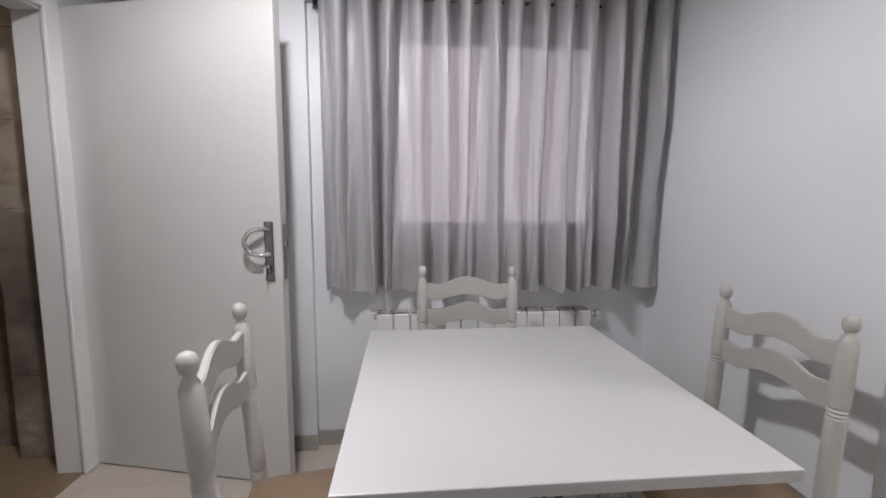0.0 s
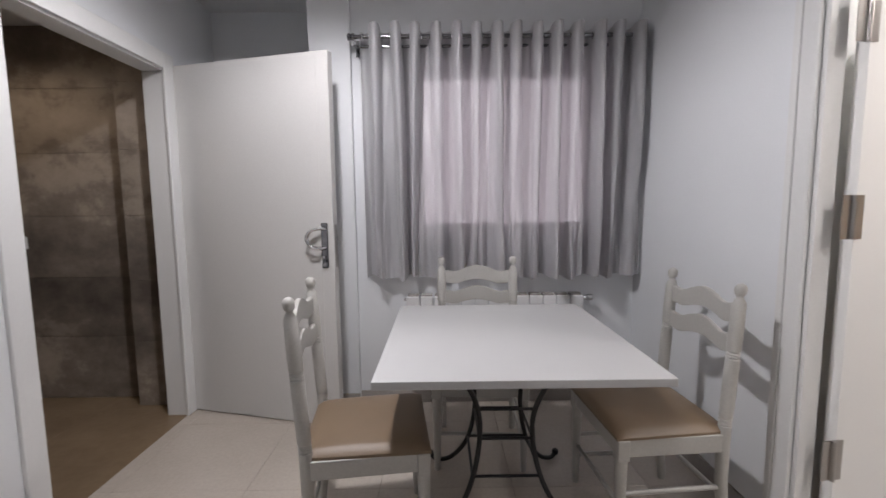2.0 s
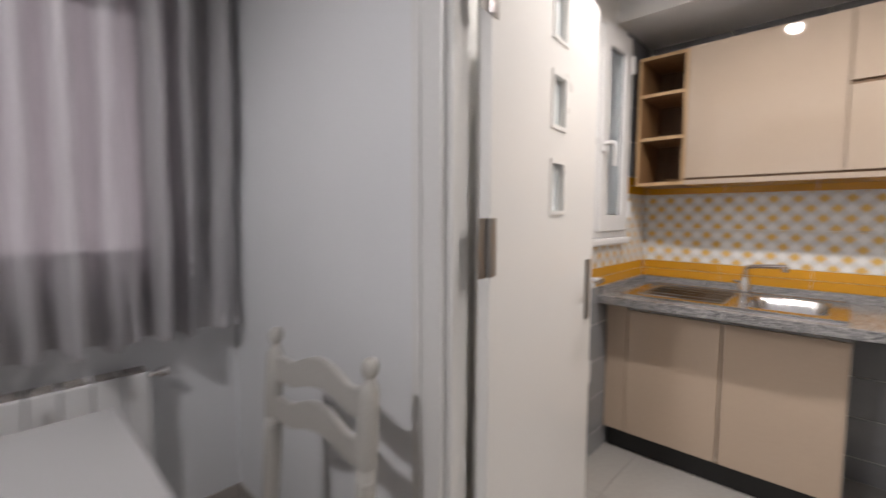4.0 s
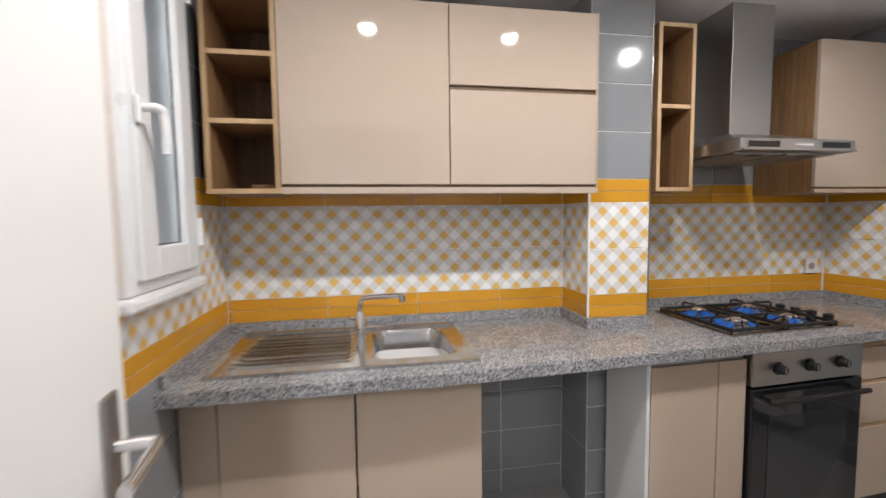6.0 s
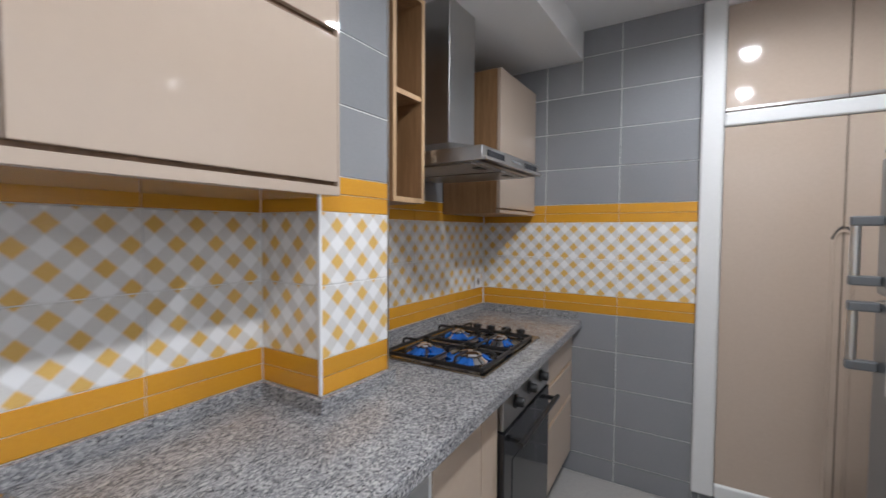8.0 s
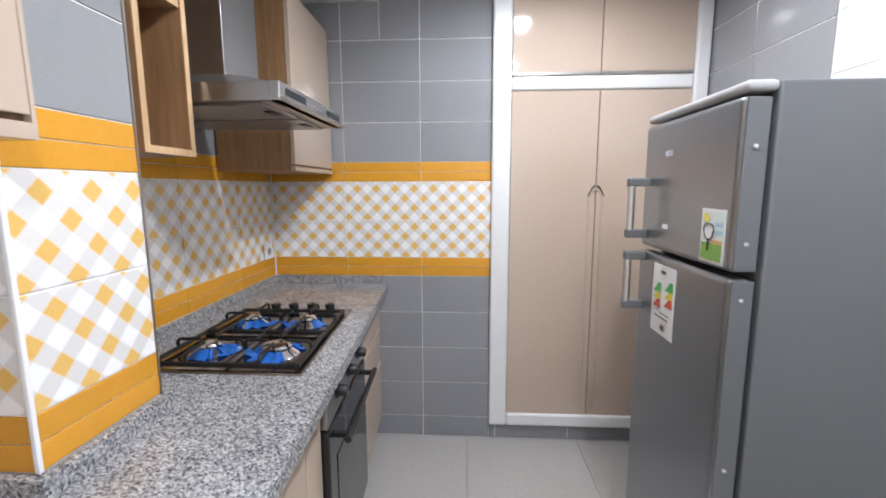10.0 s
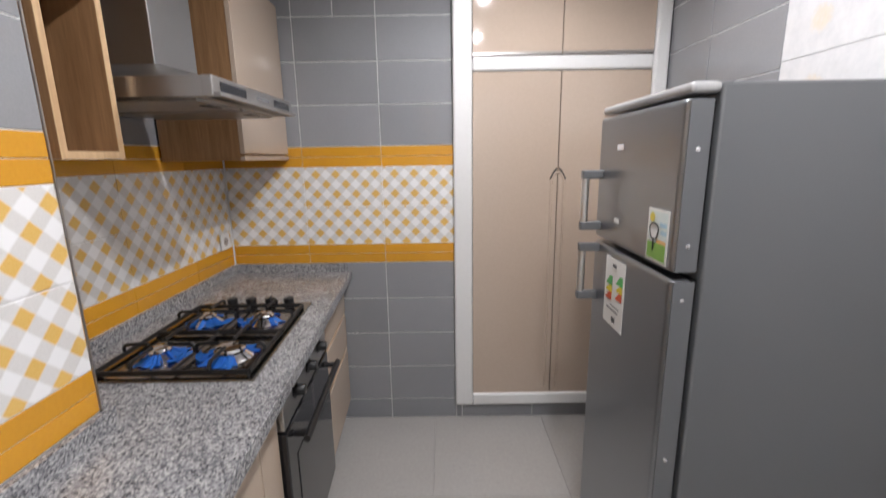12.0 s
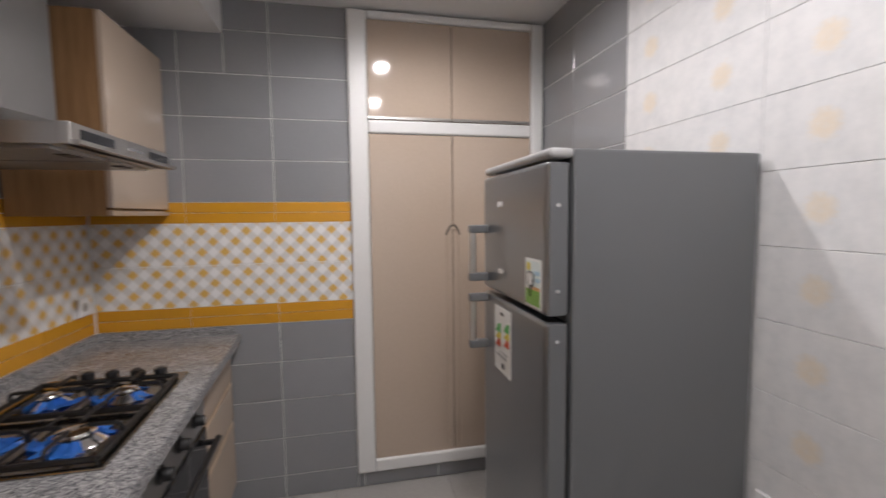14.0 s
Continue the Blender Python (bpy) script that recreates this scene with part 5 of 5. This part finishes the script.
# ---------------------------------------------------------------- chairs
def build_chair():
    c = thing("dining_chair", (0, 0, 0), "grey-white turned-post dining chair with brown padded seat", "chair", "chairs round the table")
    for s in (-1, 1):
        x = s * 0.197

        def lean(z):
            return 0.035 * max(z - 0.42, 0) / 0.55 + 0.02 * max(0.25 - z, 0) / 0.25

        prof = [(0.017, 0.0), (0.019, 0.1), (0.0215, 0.25), (0.0225, 0.40), (0.0225, 0.458), (0.0185, 0.462), (0.0225, 0.466), (0.0185, 0.474), (0.0225, 0.478), (0.0185, 0.486), (0.0225, 0.49),
                (0.0235, 0.56), (0.0235, 0.70), (0.019, 0.705), (0.0235, 0.709), (0.019, 0.716), (0.0235, 0.72), (0.019, 0.727), (0.0235, 0.731), (0.0245, 0.78), (0.0225, 0.895), (0.016, 0.912), (0.0115, 0.918),
                (0.0115, 0.926), (0.016, 0.929), (0.0185, 0.937), (0.0200, 0.947), (0.0185, 0.957), (0.0135, 0.965), (0.005, 0.969)]
        bm = lathe(bmesh.new(), prof, (x, 0, 0), 20)
        for v in bm.verts:
            v.co.y += lean(v.co.z)
        part("post", bm, CHAIR_WHITE, c, "turned post with ball finial", smooth=True)
        bm = lathe(bmesh.new(), [(0.013, 0), (0.016, 0.06), (0.019, 0.2), (0.0215, 0.33), (0.0215, 0.355)], (s * 0.205, -0.385, 0), 16)
        fl = part("front_leg", bm, CHAIR_WHITE, c, smooth=True)
        part("leg_block", nb(s * 0.205 - 0.022, s * 0.205 + 0.022, -0.407, -0.363, 0.355, 0.432, bevel=0.004), CHAIR_WHITE, fl)
        for z, y0, y1 in ((0.13, -0.385, 0.01), (0.225, -0.385, 0.003)):
            part("side_stretcher", tube(bmesh.new(), [(s * 0.204, y0, z), (s * 0.198, y1, z)], 0.0095, 10), CHAIR_WHITE, c, smooth=True)
        part("side_rail", nb(s * 0.203 - 0.011, s * 0.203 + 0.011, -0.363, -0.012, 0.365, 0.43, bevel=0.003), CHAIR_WHITE, c)
    part("front_rail", nb(-0.183, 0.183, -0.398, -0.374, 0.365, 0.43, bevel=0.003), CHAIR_WHITE, c)
    part("back_rail", nb(-0.178, 0.178, -0.010, 0.012, 0.37, 0.43, bevel=0.003), CHAIR_WHITE, c)
    part("back_stretcher", tube(bmesh.new(), [(-0.197, 0.006, 0.19), (0.197, 0.006, 0.19)], 0.0095, 10), CHAIR_WHITE, c, smooth=True)
    part("front_stretcher", tube(bmesh.new(), [(-0.205, -0.385, 0.18), (0.205, -0.385, 0.18)], 0.0095, 10), CHAIR_WHITE, c, smooth=True)
    for zc, hh, rise in ((0.862, 0.034, 0.026), (0.752, 0.034, 0.024)):
        bm = bmesh.new()
        n = 40
        cols = []
        for i in range(n + 1):
            u = -1 + 2 * i / n
            x = u * 0.182
            mid = math.exp(-(u / 0.42) ** 2)
            dip = -0.010 * math.exp(-((abs(u) - 0.66) / 0.2) ** 2)
            top = zc + hh + rise * mid + dip
            low = zc - hh + 0.62 * rise * mid + dip * 0.9
            yb = 0.035 * (zc - 0.42) / 0.55 + 0.016 * (1 - u * u)
            cols.append([bm.verts.new((x, yb + dy, z)) for dy, z in ((-0.009, low), (-0.009, top), (0.009, top), (0.009, low))])
        for a, b in zip(cols, cols[1:]):
            for k in range(4):
                bm.faces.new((a[k], b[k], b[(k + 1) % 4], a[(k + 1) % 4]))
        bm.faces.new(cols[0])
        bm.faces.new(cols[-1][::-1])
        bmesh.ops.recalc_face_normals(bm, faces=bm.faces)
        bmesh.ops.bevel(bm, geom=[e for e in bm.edges if abs((e.verts[0].co - e.verts[1].co).x) > 1e-4 and len(e.link_faces) == 2], offset=0.003, segments=2, affect="EDGES")
        part("back_slat", bm, CHAIR_WHITE, c, "scalloped wooden back slat", smooth=True)
    bm = bmesh.new()
    n = 22
    top = []
    for i in range(n + 1):
        row = []
        for j in range(n + 1):
            u, v = -1 + 2 * i / n, -1 + 2 * j / n
            w = 0.205 + 0.018 * (1 - v) / 2
            x, y = u * w, -0.195 + v * 0.215
            ed_ = max(abs(u), abs(v))
            z = 0.452 + 0.022 * (1 - abs(u) ** 4) * (1 - abs(v) ** 4) - 0.012 * max(0, (ed_ - 0.9) / 0.1) ** 2
            row.append(bm.verts.new((x, y, z)))
        top.append(row)
    for i in range(n):
        for j in range(n):
            bm.faces.new((top[i][j], top[i + 1][j], top[i + 1][j + 1], top[i][j + 1]))
    ex = bmesh.ops.extrude_edge_only(bm, edges=[e for e in bm.edges if e.is_boundary])
    for v in ex["geom"]:
        if isinstance(v, bmesh.types.BMVert):
            v.co.z = 0.4305
    bmesh.ops.contextual_create(bm, geom=[e for e in bm.edges if e.is_boundary])
    bmesh.ops.recalc_face_normals(bm, faces=bm.faces)
    part("seat", bm, LEATHERETTE, c, "brown leatherette padded seat", smooth=True)
    return c


chair = build_chair()
TALL = Matrix.Diagonal((1, 1, 1.012, 1))
chair.scale.z = 1.012


def set_chair(ob, fx, fy, rz):
    """Puts a chair so that the middle of its finials stands over (fx, fy)."""
    off = Euler((0, 0, radians(rz))).to_matrix() @ Vector((0, 0.033, 0))
    return pose(fx - off.x, fy - off.y, 0, 0, 0, rz)


m_right, m_left, m_back = set_chair(chair, -2.397, 3.160, -86), set_chair(chair, -3.939, 3.014, 97.2), set_chair(chair, -3.234, 3.845, -3)
copy_thing(chair, m_left)
copy_thing(chair, m_back)
chair.matrix_basis = m_right @ TALL

# ---------------------------------------------------------------- dining ceiling lamp and vestibule fittings
dl = thing("ceiling_lamp", (-3.90, 2.86, DINING_CEILING - 0.04), "flat round white ceiling lamp, switched on", "ceiling lamp")
part("base", lathe(bmesh.new(), [(0.13, 0.0), (0.13, 0.02), (0.12, 0.03)], (-3.90, 2.86, DINING_CEILING - 0.03), 28), WHITE_WOOD, dl, smooth=True)
part("diffuser", lathe(bmesh.new(), [(0.10, -0.008), (0.118, -0.004), (0.12, 0.0)], (-3.90, 2.86, DINING_CEILING - 0.031), 28), glow("soft_lamp_glow", (1.0, 0.98, 0.97), 4.0), dl, "glowing diffuser", smooth=True)
vl = thing("downlight", (-5.95, 3.72, 2.39), "round recessed vestibule downlight, switched on", "downlight")
part("rim", lathe(bmesh.new(), [(0.05, 0.0), (0.055, 0.006)], (-5.95, 3.72, 2.394), 20), WHITE_WOOD, vl)
part("diffuser", lathe(bmesh.new(), [(0.04, 0.0), (0.042, 0.003)], (-5.95, 3.72, 2.391), 20), glow("warm_glow", (1.0, 0.72, 0.42), 10), vl)
sw = thing("light_switch", (-6.15, VY1, 1.05), "white wall switch on brown stone tiles", "switch")
part("plate", nb(-6.19, -6.11, VY1 - 0.028, VY1 - 0.013, 1.01, 1.09, bevel=0.003), PVC, sw)
part("rocker", nb(-6.17, -6.13, VY1 - 0.033, VY1 - 0.0275, 1.03, 1.07, bevel=0.002), PVC, sw)

# ---------------------------------------------------------------- skirting
def skirting(name, parent_at, boxes, label):
    s = thing(name, parent_at, label, "skirting", kind="structure")
    for b in boxes:
        part("skirting_tile", nb(*b, bevel=0.0015), SKIRT, s)


runs = []
for k in range(4):
    runs.append((-3.955 + 0.45 * k + 0.001, min(-3.955 + 0.45 * (k + 1), DX1) - 0.001, DY1 - 0.011, DY1 - 0.0005, 0.0, 0.08))
runs.append((-4.2, -3.956, DY1 - 0.056, DY1 - 0.046, 0.0, 0.08))
for k in range(3):
    runs.append((DX1 - 0.011, DX1 - 0.0005, DY1 - 0.012 - 0.385 * (k + 1), DY1 - 0.012 - 0.385 * k - 0.002, 0.0, 0.08))
skirting("baseboard_dining", (-3.0, DY1, 0), runs, "greige tile skirting along the dining walls")

# ---------------------------------------------------------------- tiles, each a piece of its own on shared meshes
TILE_MESH = {}


def tile_mesh(kind, w, h, t, mat):
    key = (kind, round(w, 3), round(h, 3), t)
    if key not in TILE_MESH:
        bm = bmesh.new()
        b = 0.0012
        outer = [(-w / 2, -h / 2), (w / 2, -h / 2), (w / 2, h / 2), (-w / 2, h / 2)]
        lo = [bm.verts.new((x, 0, z)) for x, z in outer]
        mid = [bm.verts.new((x, -t + b, z)) for x, z in outer]
        hi = [bm.verts.new((x - math.copysign(b, x), -t, z - math.copysign(b, z))) for x, z in outer]
        for a, c in ((lo, mid), (mid, hi)):
            for i in range(4):
                j = (i + 1) % 4
                bm.faces.new((a[i], a[j], c[j], c[i]))
        bm.faces.new(hi)
        bm.faces.new(lo[::-1])
        bmesh.ops.recalc_face_normals(bm, faces=bm.faces)
        TILE_MESH[key] = to_mesh("tile_" + kind, bm, mat)
    return TILE_MESH[key]


FACING = {"south": 0, "east": 90, "north": 180, "west": -90, "up": None}


def lay(parent, kind, mat, facing, plane, a0, a1, z0, z1, t=0.0028, gap=0.0036, name="tile"):
    """One tile on a wall: its spread along the wall and in height."""
    gap = {"flower": 0.0014, "orange": 0.002, "gingham": 0.0034}.get(kind, gap)
    w, h = a1 - a0 - gap, z1 - z0 - gap
    if w < 0.008 or h < 0.008:
        return
    ob = new(name, tile_mesh(kind, w, h, t, mat))
    a, z = (a0 + a1) / 2, (z0 + z1) / 2
    at = {"south": (a, plane, z), "north": (a, plane, z), "east": (plane, a, z), "west": (plane, a, z)}.get(facing)
    org = origin_of(parent)
    ob.parent = parent
    ob.matrix_basis = pose(at[0] - org.x, at[1] - org.y, at[2] - org.z, 0, 0, FACING[facing])


def kitchen_rows(zmax):
    rows = []
    z = 0.917
    while z > 0:
        rows.append((max(z - 0.2, 0), z, "grey"))
        z -= 0.2
    rows += [(0.917, 0.967, "orange"), (0.967, 1.017, "orange"), (1.017, 1.217, "gingham"), (1.217, 1.417, "gingham"), (1.417, 1.467, "orange"), (1.467, 1.517, "orange")]
    z = 1.517
    while z < zmax:
        rows.append((z, min(z + 0.2, zmax), "grey"))
        z += 0.2
    return rows


MATS = {"grey": GREY_TILE, "orange": ORANGE_TILE, "gingham": GINGHAM, "flower": FLOWERED, "stone": TRAVERTINE}


def tile_wall(parent, facing, plane, lo, hi, anchor, zmax, holes=(), width=0.4, rows=None):
    for z0, z1, kind in rows or kitchen_rows(zmax):
        k = math.floor((lo - anchor) / width + 1e-6)
        while anchor + k * width < hi - 1e-6:
            spans = [(max(anchor + k * width, lo), min(anchor + (k + 1) * width, hi), z0, z1)]
            for h in holes:
                nxt = []
                for a0, a1, b0, b1 in spans:
                    if a1 <= h[0] or a0 >= h[1] or b1 <= h[2] or b0 >= h[3]:
                        nxt.append((a0, a1, b0, b1))
                        continue
                    if a0 < h[0]:
                        nxt.append((a0, h[0], b0, b1))
                    if a1 > h[1]:
                        nxt.append((h[1], a1, b0, b1))
                    c0, c1 = max(a0, h[0]), min(a1, h[1])
                    if b0 < h[2]:
                        nxt.append((c0, c1, b0, h[2]))
                    if b1 > h[3]:
                        nxt.append((c0, c1, h[3], b1))
                spans = nxt
            for a0, a1, b0, b1 in spans:
                lay(parent, kind, MATS[kind], facing, plane, a0, a1, b0, b1)
            k += 1


tile_wall(wall_south, "north", 0.0, PX0 + 0.002, -0.007, -0.402, 2.46, holes=[(PX0 - 0.1, PX1 - 0.004, 0.085, 2.46), (-0.6, 0.1, 2.30, 3)])
tile_wall(wall_east, "west", 0.0, 0.007, 1.36, 0.745, 2.30)
tile_wall(wall_east_sink, "west", KE, 1.643, KY1 - 0.004, 1.957, 2.30)
tile_wall(column, "west", -0.34, 1.36, 1.64, 1.36, 2.30)
tile_wall(column, "north", 1.64, -0.34, KE - 0.003, -0.4, 2.30)
tile_wall(column, "south", 1.36, -0.34, -0.007, -0.4, 2.30)
part("corner_trim", nb(-0.3495, -0.3405, 1.6405, 1.6495, 0.92, 1.462, bevel=0.002), PVC, column, "white plastic corner trim")
part("corner_trim", nb(-0.3445, -0.3405, 1.3555, 1.3595, 0.92, 2.30, bevel=0.001), NICKEL, column, "thin metal corner trim")
tile_wall(wall_north, "south", KY1, -0.912, KE - 0.003, -0.88, 2.46, holes=[(KWIN[0] - 0.02, KWIN[1] + 0.02, KWIN[2] - 0.03, 2.46)])
tile_wall(wall_north, "south", KY1, -0.955, -0.912, -0.955, 2.46, rows=[(0.2 * k, min(0.2 * k + 0.2, 2.46), "orange") for k in range(13)])
white_rows = [(max(0.027 + 0.19 * k, 0.0), min(0.217 + 0.19 * k, 2.46), "flower") for k in range(-1, 13)]
tile_wall(wall_west_kitchen, "east", KW, 0.746, DOOR_Y0 - 0.03, 0.715, 2.46, rows=white_rows, width=0.6)
tile_wall(wall_partition, "east", KX0, DOOR_Y1 + 0.03, KY1 - 0.001, 2.62, 2.46, rows=white_rows)
tile_wall(wall_west_kitchen, "east", KW, 0.007, 0.746, 0.346, 2.46)
stone_rows = [(0.0, 0.42, "stone"), (0.42, 0.82, "stone"), (0.82, 1.22, "stone"), (1.22, 1.62, "stone"), (1.62, 2.02, "stone"), (2.02, 2.4, "stone")]
tile_wall(wall_vestibule, "south", VY1, VX0, -5.39, -6.19, 2.4, rows=stone_rows, width=0.8)
tile_wall(wall_vestibule_pier, "south", 4.16, -5.39, DX0 - 0.12, -5.39, 2.4, rows=stone_rows, width=0.8)

FLOOR_MESH = {}


def floor_tiles(parent, mat, x0, x1, y0, y1, ax, ay, size, key):
    org = origin_of(parent)
    i0, j0 = math.floor((x0 - ax) / size), math.floor((y0 - ay) / size)
    i = i0
    while ax + i * size < x1:
        j = j0
        while ay + j * size < y1:
            a0, a1 = max(ax + i * size, x0) + 0.0007, min(ax + (i + 1) * size, x1) - 0.0007
            b0, b1 = max(ay + j * size, y0) + 0.0007, min(ay + (j + 1) * size, y1) - 0.0007
            if a1 - a0 > 0.01 and b1 - b0 > 0.01:
                k = (key, round(a1 - a0, 3), round(b1 - b0, 3))
                if k not in FLOOR_MESH:
                    FLOOR_MESH[k] = to_mesh("floor_tile", nb(-k[1] / 2, k[1] / 2, -k[2] / 2, k[2] / 2, -0.012, 0, bevel=0.001, seg=1), mat)
                ob = new("tile", FLOOR_MESH[k])
                ob.parent = parent
                ob.location = Vector(((a0 + a1) / 2, (b0 + b1) / 2, 0.0)) - org
            j += 1
        i += 1


floor_tiles(FLOORS["floor_dining"], FLOOR_TILE, DX0, DX1 + 0.035, DY0, 4.6, -4.92, -0.3, 0.6, "d")
floor_tiles(FLOORS["floor_kitchen"], KFLOOR_TILE, DX1 + 0.035, KX1, KY0, KY1, -1.05, 0.0, 0.6, "k")
floor_tiles(FLOORS["floor_vestibule"], BROWN_FLOOR, VX0, DX0, VY0, VY1, -5.6, 2.9, 0.6, "v")
